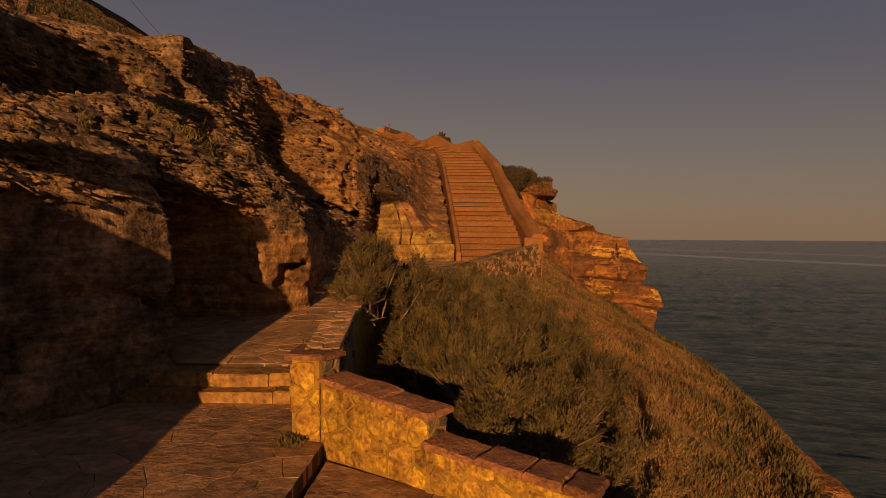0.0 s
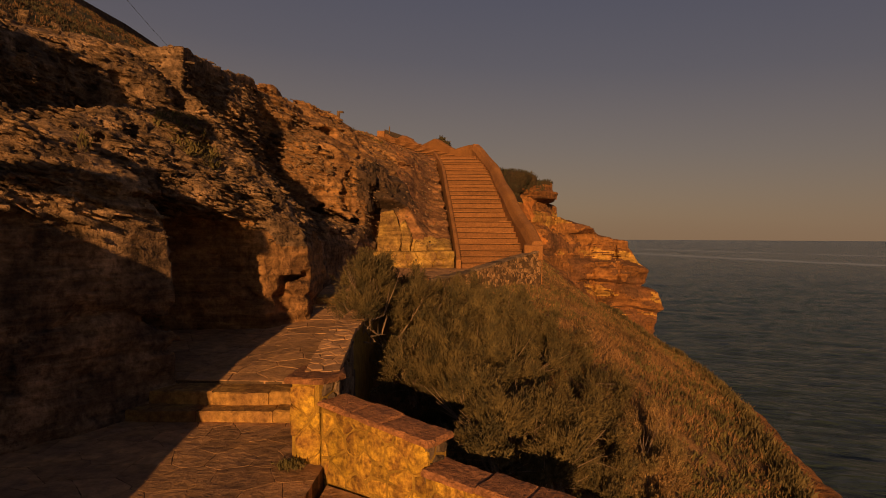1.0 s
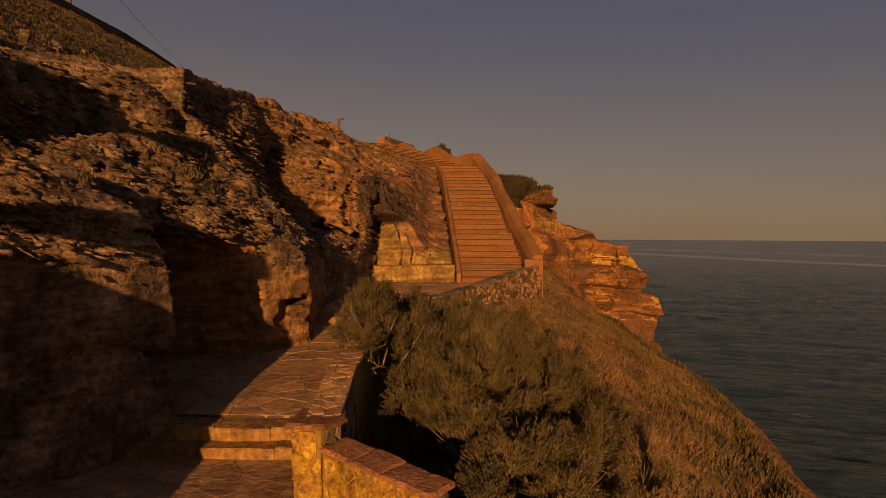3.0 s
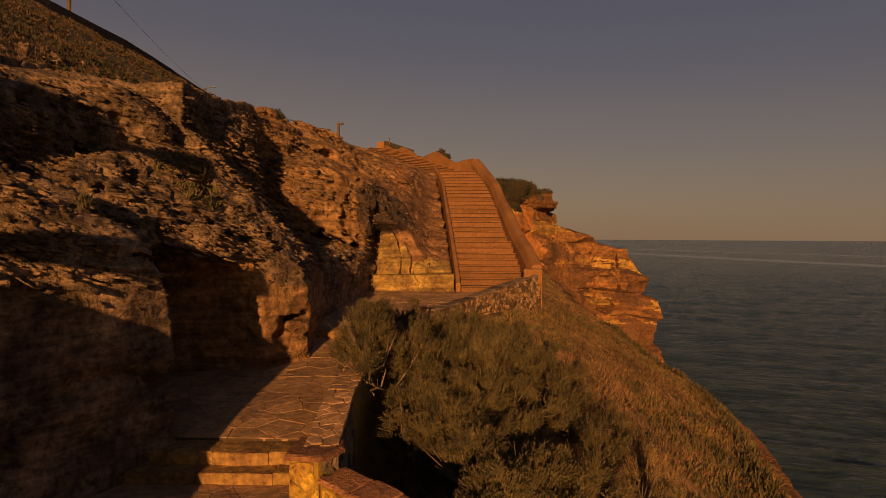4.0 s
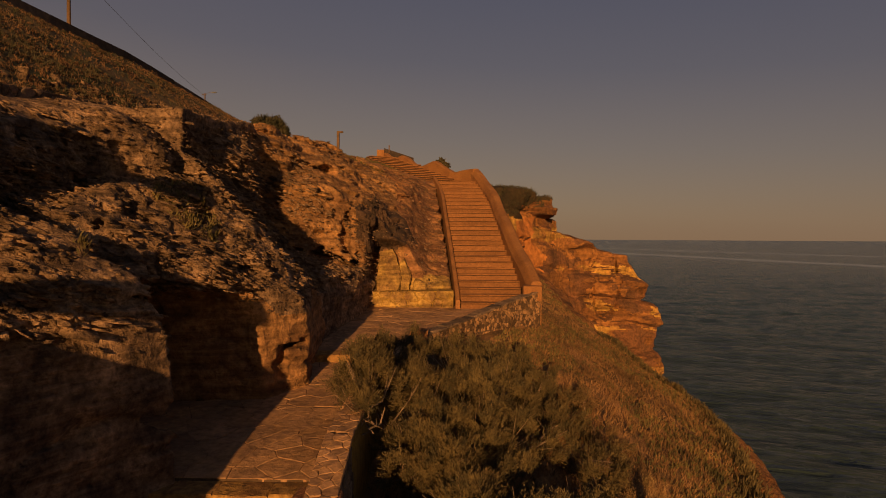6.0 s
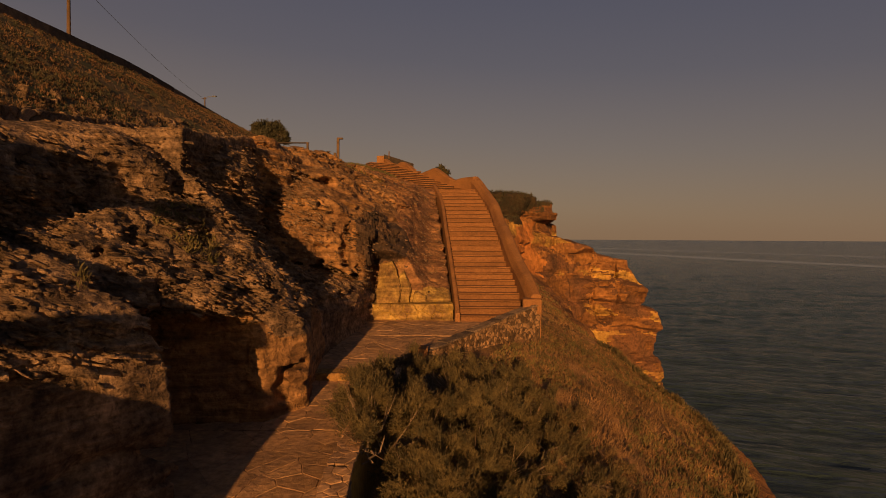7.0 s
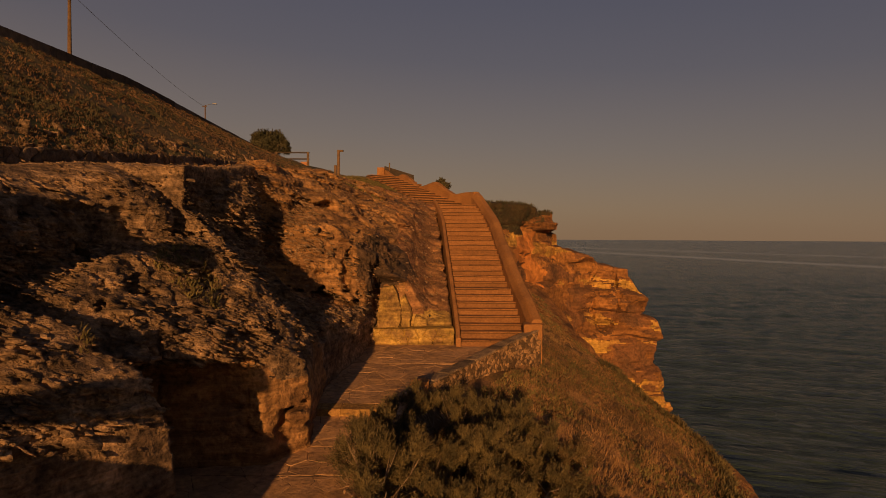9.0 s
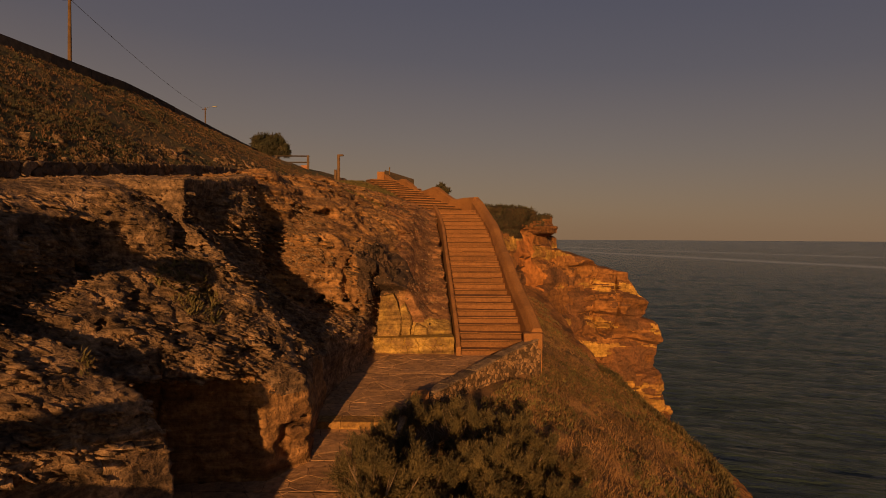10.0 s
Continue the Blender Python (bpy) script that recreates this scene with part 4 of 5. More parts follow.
edges, y = [], 21.3
for i in range(26):
    edges.append(y)
    y += 0.85 if i == 7 else (0.47 if i < 12 else 0.545)
edges.append(y)
for i in range(26):
    y0, y1, zt = edges[i], edges[i + 1] + 0.06, 1.5 + 0.223 * (i + 1)
    xl, xr = stair_left(y0) + rng.uniform(-0.02, 0.02), stair_right(y0) + 0.22
    bm = bmesh.new()
    dz, dy = rng.uniform(-0.012, 0.012), rng.uniform(-0.015, 0.015)
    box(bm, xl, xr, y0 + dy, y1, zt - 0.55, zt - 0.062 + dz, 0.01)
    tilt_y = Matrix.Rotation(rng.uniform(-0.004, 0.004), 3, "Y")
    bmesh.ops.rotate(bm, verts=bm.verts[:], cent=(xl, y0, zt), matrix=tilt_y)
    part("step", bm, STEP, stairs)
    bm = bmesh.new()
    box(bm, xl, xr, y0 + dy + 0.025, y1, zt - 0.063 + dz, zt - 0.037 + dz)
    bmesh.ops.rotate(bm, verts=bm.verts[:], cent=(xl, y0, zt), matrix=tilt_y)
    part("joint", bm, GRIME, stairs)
    # the slabs of the tread, paled to offset grazing sun, two or three side by side, short of the next riser
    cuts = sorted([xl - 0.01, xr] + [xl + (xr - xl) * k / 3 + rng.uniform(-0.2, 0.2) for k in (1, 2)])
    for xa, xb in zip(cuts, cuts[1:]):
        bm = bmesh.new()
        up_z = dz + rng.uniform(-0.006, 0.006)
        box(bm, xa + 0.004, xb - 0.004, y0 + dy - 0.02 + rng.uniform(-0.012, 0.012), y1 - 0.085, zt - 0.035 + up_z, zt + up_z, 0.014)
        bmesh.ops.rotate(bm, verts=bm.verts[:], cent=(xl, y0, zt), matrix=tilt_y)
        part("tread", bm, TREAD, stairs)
STAIR_END = edges[-1]


def ribbon(name, pts, width, material, parent, label="", seg=10, cap=0.06, splay=0.0):
    """A thick wall through pts (x, y, foot, top), its top rounded, swept smoothly; width reaches to the right of its way."""
    p = np.array(pts, float)
    t = np.linspace(0, len(p) - 1, (len(p) - 1) * seg + 1)
    q = np.stack([np.interp(t, np.arange(len(p)), p[:, k]) for k in range(4)], 1)
    for _ in range(seg // 3):
        q[1:-1] = 0.25 * q[:-2] + 0.5 * q[1:-1] + 0.25 * q[2:]
    d = np.gradient(q[:, :2], axis=0)
    d /= np.linalg.norm(d, axis=1)[:, None]
    nrm = np.stack([d[:, 1], -d[:, 0]], 1)
    rings = []
    for a, zf in ((-splay, 0), (-splay, 3), (0, 1), (cap, 2), (width - cap, 2), (width, 1), (width, 0)):
        xy = q[:, :2] + nrm * a
        z = (q[:, 2], q[:, 3] - cap, q[:, 3], q[:, 3] - cap - 0.02 - 2 * splay)[zf]
        rings.append(np.column_stack([xy, z]))
    v = np.stack(rings, 1)
    n, m = v.shape[:2]
    ids = np.arange(n * m).reshape(n, m)
    f = np.stack([ids[:-1, :-1], ids[:-1, 1:], ids[1:, 1:], ids[1:, :-1]], -1).reshape(-1, 4).tolist()
    f += [ids[0].tolist(), ids[-1, ::-1].tolist()]
    return part_mesh(name, mesh_from(name, v.reshape(-1, 3), f, False), material, parent, label)


pts = []
for k in range(29):
    yy = 21.15 + k * (35.2 - 21.15) / 28
    wave = 0.07 * math.sin((yy - 21.15) * 1.45) + 0.14 * max(0, (yy - 31) / 4.2)
    pts.append((stair_right(yy) + 0.17, yy, rail_z(yy) - 3.6, rail_z(yy) + 0.52 + wave))
ribbon("side_wall", pts, 0.36, RENDERED, stairs, "smooth rendered parapet with a wavy top", 4, splay=0.12)
pts = [(stair_left(yy) - 0.2, yy, stair_z(yy) - 1.0, stair_z(yy) + 0.33 + 0.02 * math.sin(yy * 5)) for yy in np.linspace(21.2, 35.0, 24)]
ribbon("kerb", pts, 0.16, RENDERED, stairs, "narrow raised kerb", 3, 0.03)
for c in stairs.children:
    c.matrix_parent_inverse = Matrix.Translation(stairs.location).inverted()

upper = tagged(empty("upper_staircase", -1, 37, 7.3), "upper flight of stone steps with a scalloped wall", "staircase")
UP = Vector((-0.47, 0.883, 0))
ACROSS = Vector((0.883, 0.47, 0))
for i in range(13):
    c = Vector((0.5, 35.4, 0)) + UP * (0.75 * i + 0.4)
    zt = 7.3 + 0.2 * (i + 1)
    turn = Matrix.Translation(c) @ Matrix.Rotation(math.atan2(ACROSS.y, ACROSS.x), 4, "Z")
    # same darkened riser and paled tread colours to balance the light
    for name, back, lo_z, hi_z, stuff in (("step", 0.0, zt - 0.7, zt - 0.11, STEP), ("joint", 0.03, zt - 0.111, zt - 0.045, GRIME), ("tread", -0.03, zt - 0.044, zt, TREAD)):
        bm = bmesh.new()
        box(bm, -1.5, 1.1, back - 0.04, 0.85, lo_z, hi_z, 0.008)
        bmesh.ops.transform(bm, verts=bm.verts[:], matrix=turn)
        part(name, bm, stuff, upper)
pts = [(1.75, 35.0, 4.5, 8.08), (1.2, 36.0, 4.5, 8.12), (0.6, 36.9, 5.0, 8.05), (0.0, 37.8, 5.5, 8.5), (-0.6, 38.8, 6, 9.05), (-1.2, 39.8, 6, 8.9),
       (-1.8, 40.8, 6.5, 8.8), (-2.4, 41.8, 7, 9.5), (-3.0, 42.9, 7.5, 9.95), (-3.6, 44.0, 8, 9.8), (-4.1, 45.0, 8, 10.15), (-4.6, 45.9, 8, 10.6)]
ribbon("scalloped_wall", pts, 0.35, RENDERED, upper, "rendered wall with a scalloped top", 5)
for c in upper.children:
    c.matrix_parent_inverse = Matrix.Translation(upper.location).inverted()

lookout = tagged(empty("lookout_wall", -4, 45.9, 9.5), "orange wall of a lookout with a dark sloping top", "wall")
prism("end_pier", [(-5.05, 45.6), (-4.5, 45.6), (-4.5, 46.1), (-5.05, 46.1)], 8.5, [10.72, 10.72, 10.72, 10.72], RENDERED, lookout)
# the wall's shadowed face, given its shade by a dark panel
prism("side_panel", [(-4.5, 45.75), (-2.3, 46.6), (-2.4, 46.85), (-4.5, 46.0)], 8.5, [10.85, 10.25, 10.25, 10.85], DARKWOOD, lookout, "dark panel for the shaded wall face")
bm = bmesh.new()
box(bm, -4.18, -4.1, 45.85, 45.93, 10.5, 11.1, 0.01)
part("short_post", bm, WOOD, lookout)

def boulder(x, y, z, size, seed, material, label, turn=0.0):
    """An angular rock: a cut block with bevelled, uneven faces, its foot at z."""
    g = random.Random(seed)
    bm = bmesh.new()
    bmesh.ops.create_cube(bm, size=1)
    bmesh.ops.subdivide_edges(bm, edges=bm.edges[:], cuts=2, use_grid_fill=True)
    for v in bm.verts:
        n = Vector(v.co)
        v.co = Vector((n.x * (1 + g.uniform(-0.16, 0.16)), n.y * (1 + g.uniform(-0.16, 0.16)), n.z * (1 + g.uniform(-0.14, 0.14)))) * (1.08 - 0.18 * n.length)
        v.co += Vector((0.22 * v.co.z, 0.1 * v.co.z, 0))
    bmesh.ops.scale(bm, vec=size, verts=bm.verts[:])
    bmesh.ops.rotate(bm, verts=bm.verts[:], cent=(0, 0, 0), matrix=Matrix.Rotation(turn, 3, "Z"))
    low = min(v.co.z for v in bm.verts)
    bmesh.ops.translate(bm, verts=bm.verts[:], vec=(0, 0, -low))
    ob = part("boulder", bm, material)
    ob.location = (x, y, z)
    return tagged(ob, label, "boulder", group="boulders by the stairs")


def leaning_slab(label, outline, y, lean, depth):
    """A slab of rock standing on the ledge, its front given by its outline in x and z."""
    ob = tagged(empty("rock_slab", outline[0][0], y, outline[0][1]), label, "boulder", group="slabs by the stairs")
    st = stone("slab", outline, lambda u, v, w: (u, y - w + lean * (v - outline[0][1]), v), depth, 0.05, PALEROCK, ob, rng, 0.02, 0.1)
    st.matrix_parent_inverse = Matrix.Translation(ob.location).inverted()
    return ob


leaning_slab("tall pale yellow rock slab under the dark overhang", [(-2.42, 2.0), (-1.62, 2.02), (-1.5, 2.55), (-1.66, 3.1), (-1.85, 3.6), (-2.3, 3.5)], 21.8, 0.14, 0.6)
leaning_slab("narrow pale rock slab leaning beside a taller one", [(-1.55, 2.05), (-1.2, 2.06), (-1.18, 2.75), (-1.42, 3.25), (-1.6, 3.1)], 21.95, 0.2, 0.4)
leaning_slab("low pale rock block on the ledge by the stairs", [(-1.1, 2.06), (-0.55, 2.06), (-0.6, 2.32), (-1.0, 2.5)], 22.0, 0.25, 0.5)
boulder(-0.62, 15.95, 1.05, (0.42, 0.4, 0.48), 8, RENDERED, "low orange stone block at the start of the wall", 0.35)

bank = tagged(empty("retaining_wall", -1, 21.5, 1.5), "low retaining wall of pale yellow stone blocks", "wall")
prism("core", [(-2.5, 21.53), (0.4, 21.53), (0.36, 22.1), (-2.5, 22.1)], 1.1, [2.06, 2.10, 2.12, 2.08], MORTAR, bank)
stone_face((-2.5, 21.5), (0.42, 21.5), 1.46, 2.07, 2.12, 1, 0.42, 0.3, rng, PALEROCK, bank)
for t in (lookout, bank):
    for c in t.children:
        c.matrix_parent_inverse = Matrix.Translation(t.location).inverted()

# ---- walls along the terrace and the ridge ----
road = tagged(empty("terrace_wall", -9.5, 20, 7.5), "low dark dry-stone wall along the upper terrace", "wall")
for k in range(15):
    y0, y1 = 9.0 + k * 2.0, 11.0 + k * 2.0
    prism("core", [(-9.55, y0), (-9.55, y1), (-9.9, y1), (-9.9, y0)], 6.0, [float(terrace_z(v)) + 0.25 for v in (y0, y1, y1, y0)], DARKSTONE, road)
    stone_face((-9.5, y0), (-9.5, y1), float(terrace_z(y0)) - 0.1, float(terrace_z(y0)) + 0.27, float(terrace_z(y1)) + 0.27, 1, 0.45, 0.17, rng, DARKSTONE, road, proud=0.04)
ridge = tagged(empty("ridge_wall", -17, 30, 13), "dark wall along the ridge road", "wall")
for k in range(16):
    y0 = 14 + k * 3.0
    prism("panel", [(-17.0, y0 + 0.02), (-17.0, y0 + 2.98), (-17.3, y0 + 2.98), (-17.3, y0 + 0.02)], 12.0, [float(ridge_z(v)) + rng.uniform(-0.02, 0.02) for v in (y0, y0 + 3, y0 + 3, y0)], DARKSTONE, ridge)
for t in (road, ridge):
    for c in t.children:
        c.matrix_parent_inverse = Matrix.Translation(t.location).inverted()


# ---- poles, lamp post, shelter ----
def tube(bm, p, q, r0, r1, seg=8):
    p, q = Vector(p), Vector(q)
    d = q - p
    m = Matrix.Translation((p + q) / 2) @ d.to_track_quat("Z", "Y").to_matrix().to_4x4()
    bmesh.ops.create_cone(bm, cap_ends=True, segments=seg, radius1=r0, radius2=r1, depth=d.length, matrix=m)


def street_pole(x, y, z0, z1, arm):
    ob = tagged(empty("street_pole", x, y, z0), "slender pole with a curved street lamp arm above the ridge wall", "street lamp", group="poles on the ridge")
    bm = bmesh.new()
    tube(bm, (0, 0, 0), (0, 0, z1 - z0), 0.10, 0.065, 10)
    part("pole", bm, WOOD, ob)
    bm = bmesh.new()
    tube(bm, (0, 0, z1 - z0 - 0.15), (arm * 0.35, 0, z1 - z0 + 0.05), 0.025, 0.025)
    tube(bm, (arm * 0.35, 0, z1 - z0 + 0.05), (arm * 0.8, 0, z1 - z0 + 0.1), 0.025, 0.02)
    bracket = part("arm", bm, METAL, ob)
    bm = bmesh.new()
    box(bm, arm * 0.75, arm * 1.25, -0.09, 0.09, z1 - z0 + 0.06, z1 - z0 + 0.16, 0.03)
    part("lamp_head", bm, METAL, bracket)
    bm = bmesh.new()
    box(bm, -0.35, 0.18, -0.04, 0.04, z1 - z0 - 0.22, z1 - z0 - 0.14, 0.01)
    part("crossbar", bm, WOOD, ob)
    return ob


street_pole(-17.12, 27.5, 12.6, 16.65, 0.75)
street_pole(-27.8, 70.0, 12.8, 20.75, 1.1)
bm = bmesh.new()
prev = None
for k in range(25):
    t = k / 24
    p = (-17.12 - 10.68 * t, 27.5 + 42.5 * t, 16.5 + 4.0 * t - 1.6 * t * (1 - t))
    if prev:
        tube(bm, prev, p, 0.012, 0.012, 5)
    prev = p
cable = part("cable", bm, METAL)
tagged(cable, "thin dark cable sagging between the poles", "cable")

post = tagged(empty("lamp_post", -7.55, 43.1, 9.7), "square wooden post with a short arm above the stairs", "post")
bm = bmesh.new()
box(bm, -0.09, 0.09, -0.09, 0.09, 0, 1.95, 0.015)
part("pole", bm, WOOD, post)
bm = bmesh.new()
box(bm, -0.05, 0.36, -0.07, 0.07, 1.82, 1.95, 0.015)
part("arm", bm, WOOD, post)
stub = tagged(empty("bollard", -7.75, 43.0, 9.7), "short wooden bollard beside the lamp post", "bollard")
bm = bmesh.new()
box(bm, -0.09, 0.09, -0.09, 0.09, 0, 0.85, 0.02)
part("pole", bm, WOOD, stub)

shelter = tagged(empty("shelter", -13.6, 55, 10.7), "small open wooden shelter beside a dark tree", "shelter")
for x in (-1.7, 1.17):
    bm = bmesh.new()
    box(bm, x - 0.09, x + 0.09, -0.09, 0.09, 0, 2.5, 0.015)
    part("pillar", bm, WOOD, shelter)
for z in (1.8, 2.38):
    bm = bmesh.new()
    box(bm, -1.95, 1.3, -0.08, 0.08, z, z + 0.11, 0.015)
    part("beam", bm, DARKWOOD, shelter)
bm = bmesh.new()
box(bm, 0.5, 1.13, -0.05, 0.05, 1.0, 1.6, 0.015)
part("panel", bm, CAP, shelter, "orange lit board")


# ---- plants ----
def tufts(points, outward, blades, length, width, spread, seed, lift=0.4, face=None):
    """Narrow pointed leaves in tufts: arrays of vertices and quads; face turns their flat sides one way."""
    g = np.random.default_rng(seed)
    n = len(points) * blades
    base = np.repeat(points, blades, 0)
    d = np.repeat(outward, blades, 0) + g.normal(0, spread, (n, 3))
    d[:, 2] += lift
    d /= np.linalg.norm(d, axis=1)[:, None] + 1e-9
    side = np.cross(d, g.normal(0, 1, (n, 3)) if face is None else np.repeat(face, blades, 0) + g.normal(0, 0.3, (n, 3)))
    side /= np.linalg.norm(side, axis=1)[:, None] + 1e-9
    ln = length * g.uniform(0.6, 1.3, (n, 1))
    wd = width * g.uniform(0.7, 1.3, (n, 1))
    base = base + g.normal(0, length * 0.25, (n, 3))
    v = np.stack([base, base + d * ln * 0.5 + side * wd / 2, base + d * ln, base + d * ln * 0.5 - side * wd / 2], 1).reshape(-1, 3)
    return v, np.arange(n * 4).reshape(-1, 4)


def shrub(name, label, blobs, seed, count, material, parent_group, blades=3, length=0.062, width=0.012, category="shrub", spray=0.17):
    """A shrub of stems and leafy tufts that fill uneven clumps (x, y, z, radius); its root is under the first."""
    g = np.random.default_rng(seed)
    x0, y0 = blobs[0][:2]
    z0 = float(ground_z(np.array([x0]), np.array([y0]))[0])
    ob = tagged(empty(name, x0, y0, z0), label, category, group=parent_group)
    allp, alln = [], []
    for x, y, z, r in blobs:
        k = int(count * r * r + 260)
        n = g.normal(0, 1, (k, 3))
        n[:, 2] = np.abs(n[:, 2]) * 1.1 - 0.45
        n /= np.linalg.norm(n, axis=1)[:, None]
        lump = fbm(n[:, 0] * 3.2 + x, n[:, 1] * 3.2 + y, n[:, 2] * 3.2 + z, 2, seed)
        keep = g.uniform(0, 1, k) < 0.75 + 1.1 * lump
        rad = r * (0.76 + 0.55 * lump) * (1 - 0.5 * g.uniform(0, 1, k) ** 1.5)
        p = np.array((x, y, z)) + n * rad[:, None] * np.array((1, 1, 0.92))
        allp.append(p[keep])
        alln.append(n[keep])
        for j in range(7):
            bm = bmesh.new()
            q = np.array((x, y, z)) + n[j] * r * (0.7 if j < 3 else 0.92)
            mid = (np.array((x0, y0, z0)) * 0.35 + q * 0.65) + g.normal(0, 0.1, 3)
            a = np.array((x, y, max(z - r * 0.9, float(ground_z(np.array([x]), np.array([y]))[0])))) + g.normal(0, 0.08, 3)
            knee = mid * 0.4 + (a + q) * 0.3
            tube(bm, a, knee, 0.018, 0.012, 5)
            for twig in (q, q + g.normal(0, 0.12, 3), q + g.normal(0, 0.12, 3)):
                tube(bm, knee, twig, 0.010, 0.003, 4)
            bmesh.ops.translate(bm, verts=bm.verts[:], vec=(-x0, -y0, -z0))
            part("branch", bm, TWIG, ob)
    tip, way = np.concatenate(allp), np.concatenate(alln)
    pickt = g.permutation(len(tip))[: int(len(tip) * 0.034)]
    clump = way[pickt] + g.normal(0, 0.4, (len(pickt), 3))
    tip, way = np.repeat(tip[pickt], 27, 0), np.repeat(clump, 27, 0)
    off = g.normal(0, 1, tip.shape)
    root = tip + off * spray * 0.34
    face = way * 0.7 + off * 0.45 + g.normal(0, 0.15, way.shape)
    way = way * 0.6 + off * 0.16 + g.normal(0, 0.14, way.shape)
    way[:, 2] += 0.75
    way /= np.linalg.norm(way, axis=1)[:, None]
    along = np.linspace(0.0, 1.0, 7)
    reach = spray * g.uniform(0.5, 1.3, (len(root), 1, 1))
    pts = (root[:, None, :] + way[:, None, :] * along[None, :, None] * reach).reshape(-1, 3)
    v, f = tufts(pts, np.repeat(way, 7, 0) * 0.9, blades, length, width, 0.5, seed + 1, 0.2, np.repeat(face, 7, 0))
    part_mesh("foliage", mesh_fast("foliage", v - np.array((x0, y0, z0)), f), material, ob)
    return ob


SEA_SHRUB = "dense dark green feathery shrub growing against the parapet"
shrub("shrub", SEA_SHRUB, [(-0.95, 10.7, 1.3, 0.9), (-0.25, 11.3, 1.0, 0.85), (-0.2, 9.9, 0.55, 0.8), (-1.35, 10.4, 1.55, 0.5), (-1.1, 12.3, 1.2, 0.6), (-1.5, 10.9, 1.4, 0.5), (-1.3, 9.75, 1.72, 0.48), (-1.15, 9.2, 1.35, 0.34), (-0.4, 9.05, 0.45, 0.5), (0.0, 8.95, 0.55, 0.55)], 1, 1700, LEAF, "seaside shrubs")
shrub("shrub", SEA_SHRUB, [(0.7, 11.9, 0.75, 0.9), (0.6, 10.3, 0.3, 0.9), (1.4, 10.9, 0.0, 0.9)], 2, 1700, LEAF, "seaside shrubs")
shrub("shrub", "dark green feathery shrub lower on the grassy slope", [(1.3, 8.9, -0.5, 0.85), (0.6, 9.0, -0.1, 0.75), (2.2, 9.3, -0.7, 0.8), (1.9, 7.9, -1.0, 0.75), (0.2, 8.55, -0.05, 0.5), (0.8, 8.1, -0.35, 0.5), (0.6, 6.95, 0.2, 0.52), (0.95, 7.6, 0.15, 0.55), (0.35, 7.9, 0.4, 0.52), (1.5, 7.9, -0.25, 0.6), (1.35, 7.1, -0.25, 0.5)], 3, 1700, LEAF, "seaside shrubs")
shrub("shrub", "dark green shrub with bare twigs on the slope", [(1.3, 12.9, 0.5, 0.8), (2.2, 12.6, -0.05, 0.85), (2.9, 11.2, -0.5, 0.8)], 4, 1500, LEAF, "seaside shrubs")
shrub("shrub", "green shrub with dry twigs below the low wall", [(1.6, 14.5, 0.65, 0.7), (0.6, 13.8, 0.75, 0.7), (2.6, 14.3, 0.1, 0.7), (0.1, 14.8, 1.05, 0.55), (-0.7, 14.0, 1.25, 0.55), (0.9, 15.5, 0.72, 0.52)], 5, 1500, LEAF, "seaside shrubs")
shrub("shrub", "brownish low shrub spreading over the dry slope", [(3.1, 9.6, -1.1, 0.8), (2.9, 8.3, -1.5, 0.7), (3.7, 10.9, -1.1, 0.65)], 6, 1300, RUSTLEAF, "seaside shrubs")
shrub("shrub", "brownish low shrub spreading over the dry slope", [(3.6, 13.0, -0.6, 0.6), (3.2, 14.6, -0.1, 0.55)], 7, 1300, RUSTLEAF, "seaside shrubs")

tree_z = float(land_z(np.array([-16.3]), np.array([56.0]))[0])
shrub("tree", "small dense dark evergreen tree on the ridge", [(-16.4, 56.0, tree_z + 0.6, 1.1), (-15.4, 56.1, tree_z + 0.5, 0.9), (-17.3, 56.0, tree_z + 0.5, 0.9), (-15.9, 56.2, tree_z + 1.1, 0.8), (-17.0, 56.1, tree_z + 1.2, 0.75)], 8, 700, DARKLEAF, "", 3, 0.18, 0.08, "tree", 0.3)
shrub("shrub", "low shrub behind the scalloped wall", [(-0.1, 40.6, 8.7, 0.5)], 9, 900, DARKLEAF, "", 3, 0.14, 0.05)


def meadow(name, label, x0, x1, y0, y1, count, material, seed, blades, length, width, cover, spread=0.35):
    """Tufts over the ground; cover(x, y) from 0 to 1 thins them out."""
    g = np.random.default_rng(seed)
    x, y = g.uniform(x0, x1, count), y0 + (y1 - y0) * g.uniform(0, 1, count) ** 1.4
    keep = g.uniform(0, 1, count) < cover(x, y)
    x, y = x[keep], y[keep]
    p = np.stack([x, y, land_z(x, y) - 0.02], 1)
    v, f = tufts(p, np.tile((0.25, -0.1, 0.9), (len(p), 1)), blades, length, width, spread, seed + 1, 0.3, np.tile((0.1, -0.7, 0.5), (len(p), 1)) + g.normal(0, 0.35, (len(p), 3)))
    ob = part_mesh(name, mesh_fast(name, v, f), material)
    return tagged(ob, label, "grass", kind="stuff")


def slope_cover(seed, lo, hi, size=0.45):
    return lambda x, y: smooth_step(lo, hi, fbm(x * size, y * size, x * 0, 3, seed)) * (x < edge_x(y) - 0.95 + 0.5 * vnoise(x, y, x * 0, 67)) * (0.25 + 0.75 * smooth_step(3.0, -1.5, bare_line(x, y))) * (x > np.interp(y, [0, 6, 9, 15.6, 21], [2.0, -0.9, -1.1, -0.2, 3.4]))


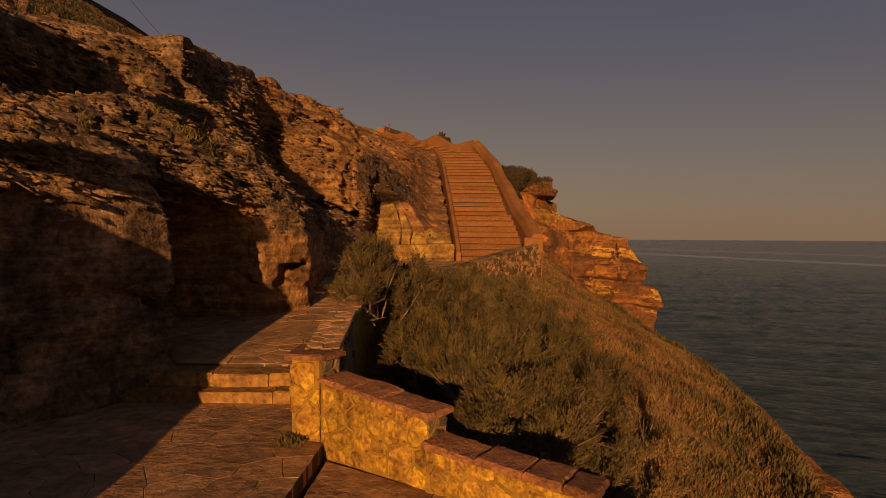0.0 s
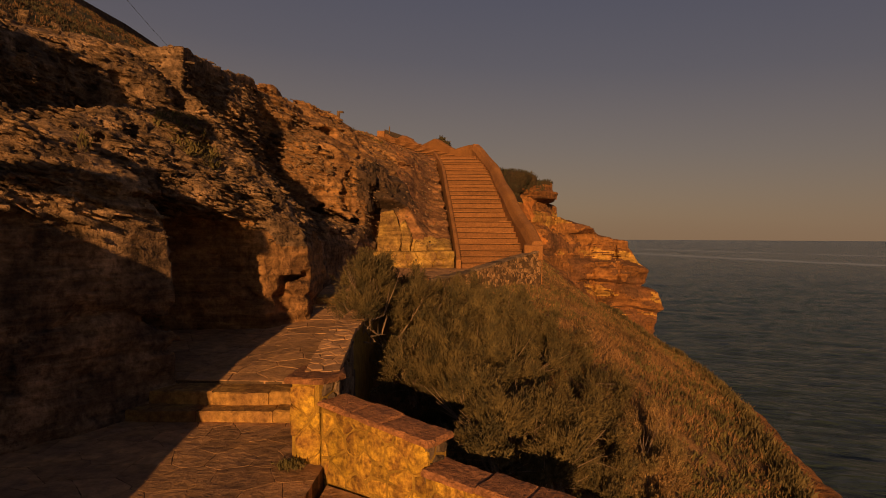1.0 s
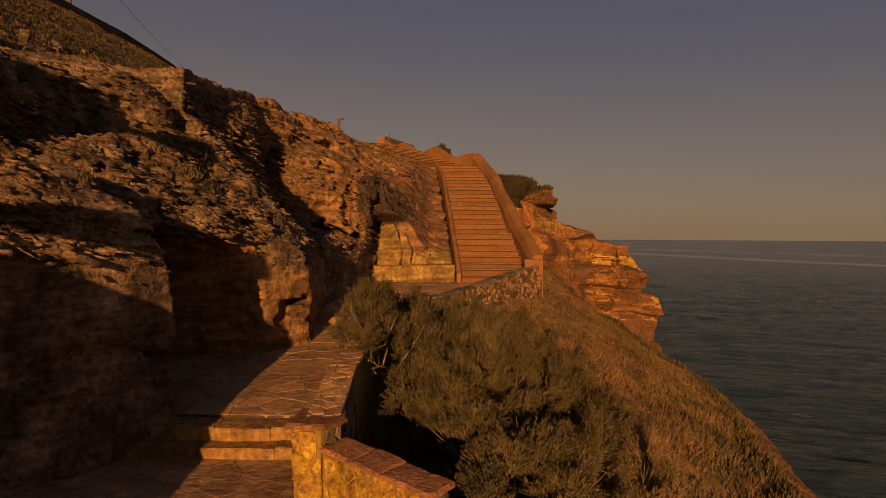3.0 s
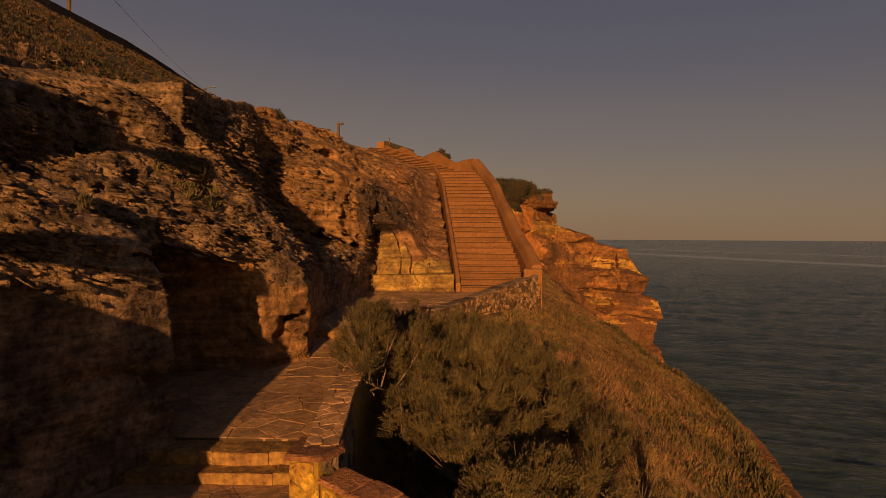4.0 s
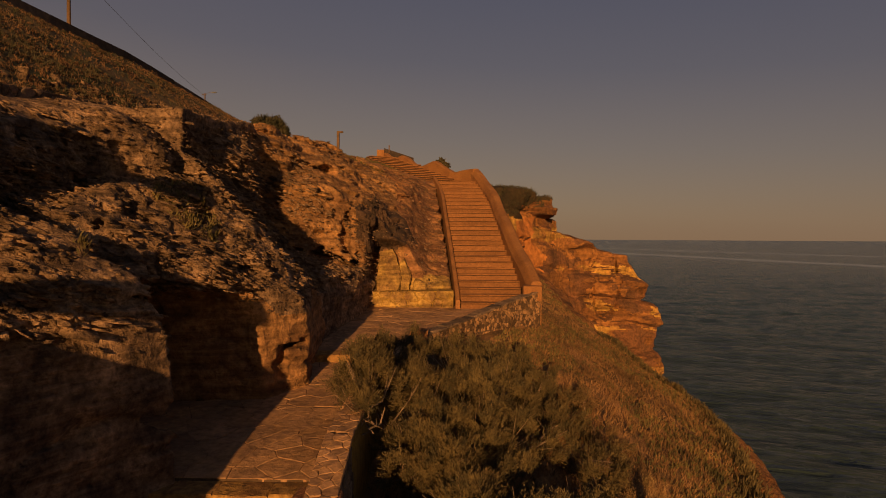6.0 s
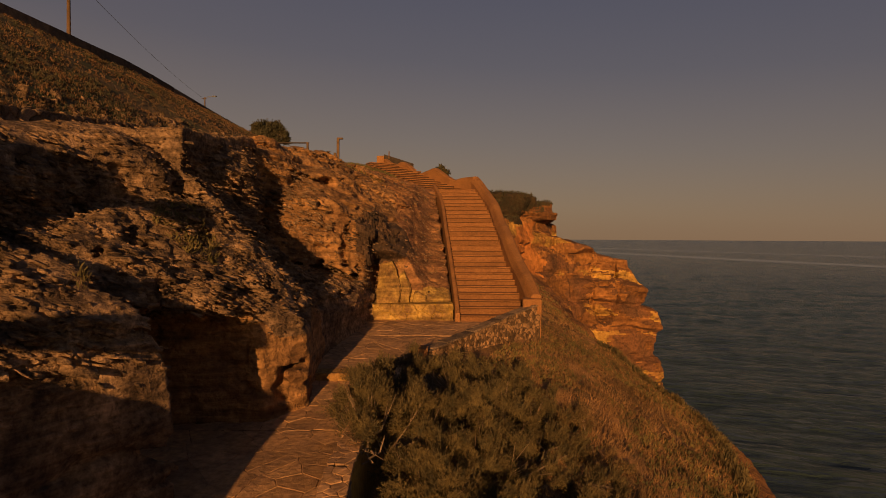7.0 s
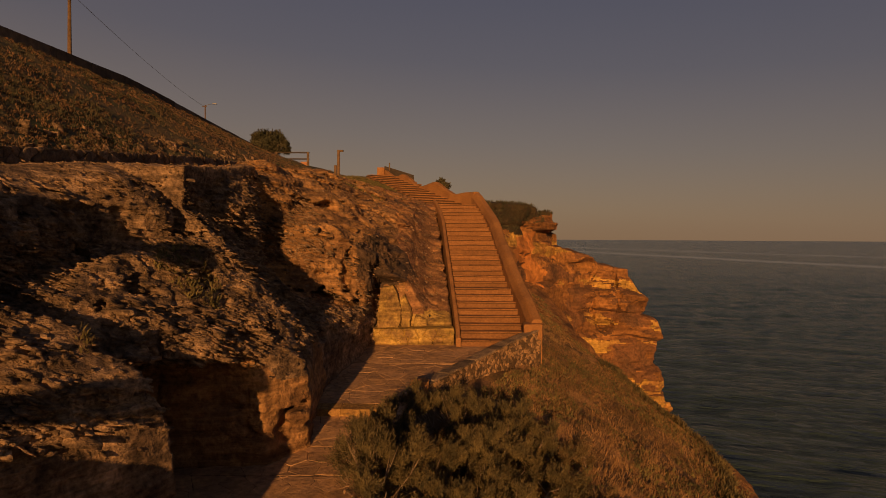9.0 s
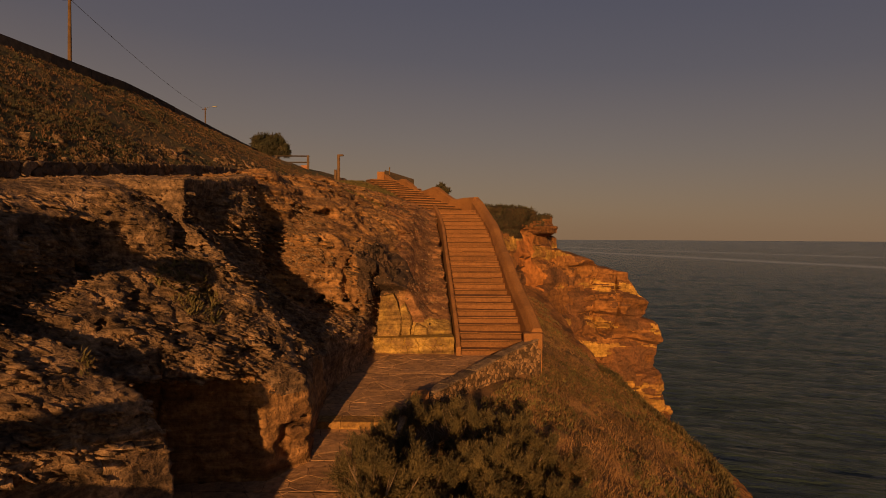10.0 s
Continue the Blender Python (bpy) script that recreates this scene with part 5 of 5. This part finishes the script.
meadow("dry_grass", "dry brown grass over the seaward slope", -1, 13, 5, 45, 42000, DRY, 21, 5, 0.12, 0.016, slope_cover(61, -1.2, 0.0))
meadow("green_grass", "low green herbs among the dry grass", -1, 13, 5, 45, 42000, HERB, 23, 6, 0.10, 0.03, slope_cover(62, -0.5, 0.3))
meadow("rust_grass", "rust-coloured seed heads on the slope", 0, 13, 5, 40, 16000, RUSTLEAF, 25, 5, 0.15, 0.014, slope_cover(63, 0.0, 0.7))


g0 = np.random.default_rng(19)
ey = g0.uniform(9, 30, 900)
ex = edge_x(ey) - 1.1 + g0.normal(0, 0.16, 900)
v, f = tufts(np.stack([ex, ey, land_z(ex, ey)], 1), np.tile((0.1, -0.1, 0.8), (900, 1)), 14, 0.2, 0.035, 0.5, 20, 0.3)
tagged(part_mesh("edge_scrub", mesh_fast("edge_scrub", v, f), LEAF), "dark low scrub along the edge of the slope", "plants", kind="stuff")


def hill_cover(seed, lo, hi):
    return lambda x, y: smooth_step(lo, hi, fbm(x * 0.35, y * 0.35, x * 0, 3, seed))


meadow("hill_scrub", "low dark scrub over the upper hillside", -17, -9.8, 13, 50, 12000, DARKLEAF, 31, 9, 0.09, 0.03, hill_cover(71, 0.0, 0.9), 0.6)
meadow("hill_grass", "dry grass over the upper hillside", -17, -9.8, 13, 50, 13000, HILLGRASS, 33, 6, 0.085, 0.025, hill_cover(72, -1.2, 0.3))
meadow("terrace_grass", "low green scrub along the upper terrace", -9.4, -3, 27.5, 46, 6000, HERB, 35, 7, 0.13, 0.03, hill_cover(73, -0.5, 0.5))


def scatter_rocks(name, label, x, y, sizes, seed, material):
    at = np.stack([x, y, land_z(x, y) + 0.02], 1)
    return chunks(name, label, at, sizes, (0.4, 0.9), seed, material)


g0 = np.random.default_rng(15)
scatter_rocks("hill_stones", "pale loose stones along the foot of the hillside", g0.uniform(-11.0, -9.9, 150), g0.uniform(11, 34, 150), (0.06, 0.26), 16, ROCK)


def tufts_on(name, label, at, material, seed, blades, length, width, category="plants"):
    v, f = tufts(at, np.tile((0.2, -0.3, 0.8), (len(at), 1)), blades, length, width, 0.5, seed, 0.3)
    return tagged(part_mesh(name, mesh_fast(name, v, f), material), label, category, kind="stuff")


g0 = np.random.default_rng(5)
ledge = cv[(g0.uniform(0, 1, len(cv)) < 0.10) & (cv[:, 2] > 3.7) & (cv[:, 2] < 5.2) & (fbm(cv[:, 0] * 0.9, cv[:, 1] * 0.9, cv[:, 2] * 0.9, 2, 97) > 0.55) & (cv[:, 1] < 13)]
tufts_on("ledge_plants", "small green plants growing on the rock ledges", ledge, HERB, 41, 8, 0.12, 0.03)
crown = hv[(g0.uniform(0, 1, len(hv)) < 0.5) & (hv[:, 2] > 6.0 + 0.5 * np.maximum(hv[:, 0] - 7.0, 0) + 0.5 * fbm(hv[:, 0] * 0.6, hv[:, 1] * 0.6, hv[:, 2], 2, 98)) & (hv[:, 0] < 10.3) & (hv[:, 1] < 62)]
tufts_on("headland_scrub", "dark scrub on the top of the headland", crown, DARKLEAF, 43, 6, 0.17, 0.05)
sprig = tagged(empty("wall_foot_plant", -1.62, 6.3, 0.1), "small green weed at the foot of the pier", "plant")
at = np.stack([g0.normal(0, 0.07, 60), g0.normal(0, 0.04, 60), np.abs(g0.normal(0, 0.03, 60))], 1)
v, f = tufts(at, np.tile((0.0, -0.2, 0.6), (60, 1)), 6, 0.06, 0.016, 0.5, 45, 0.3)
part_mesh("leaves", mesh_fast("leaves", v, f), HERB, sprig)

# the path goes on the way it came
path_band([(-5.6, -4.0), (-1.42, -4.0), (-1.42, 2.58), (-6.0, 2.58)], level(0.1), 0.62)
path_band([(-1.38, -4.0), (2.0, -4.0), (2.1, 2.58), (-1.38, 2.58)], level(-0.06), 0.6)
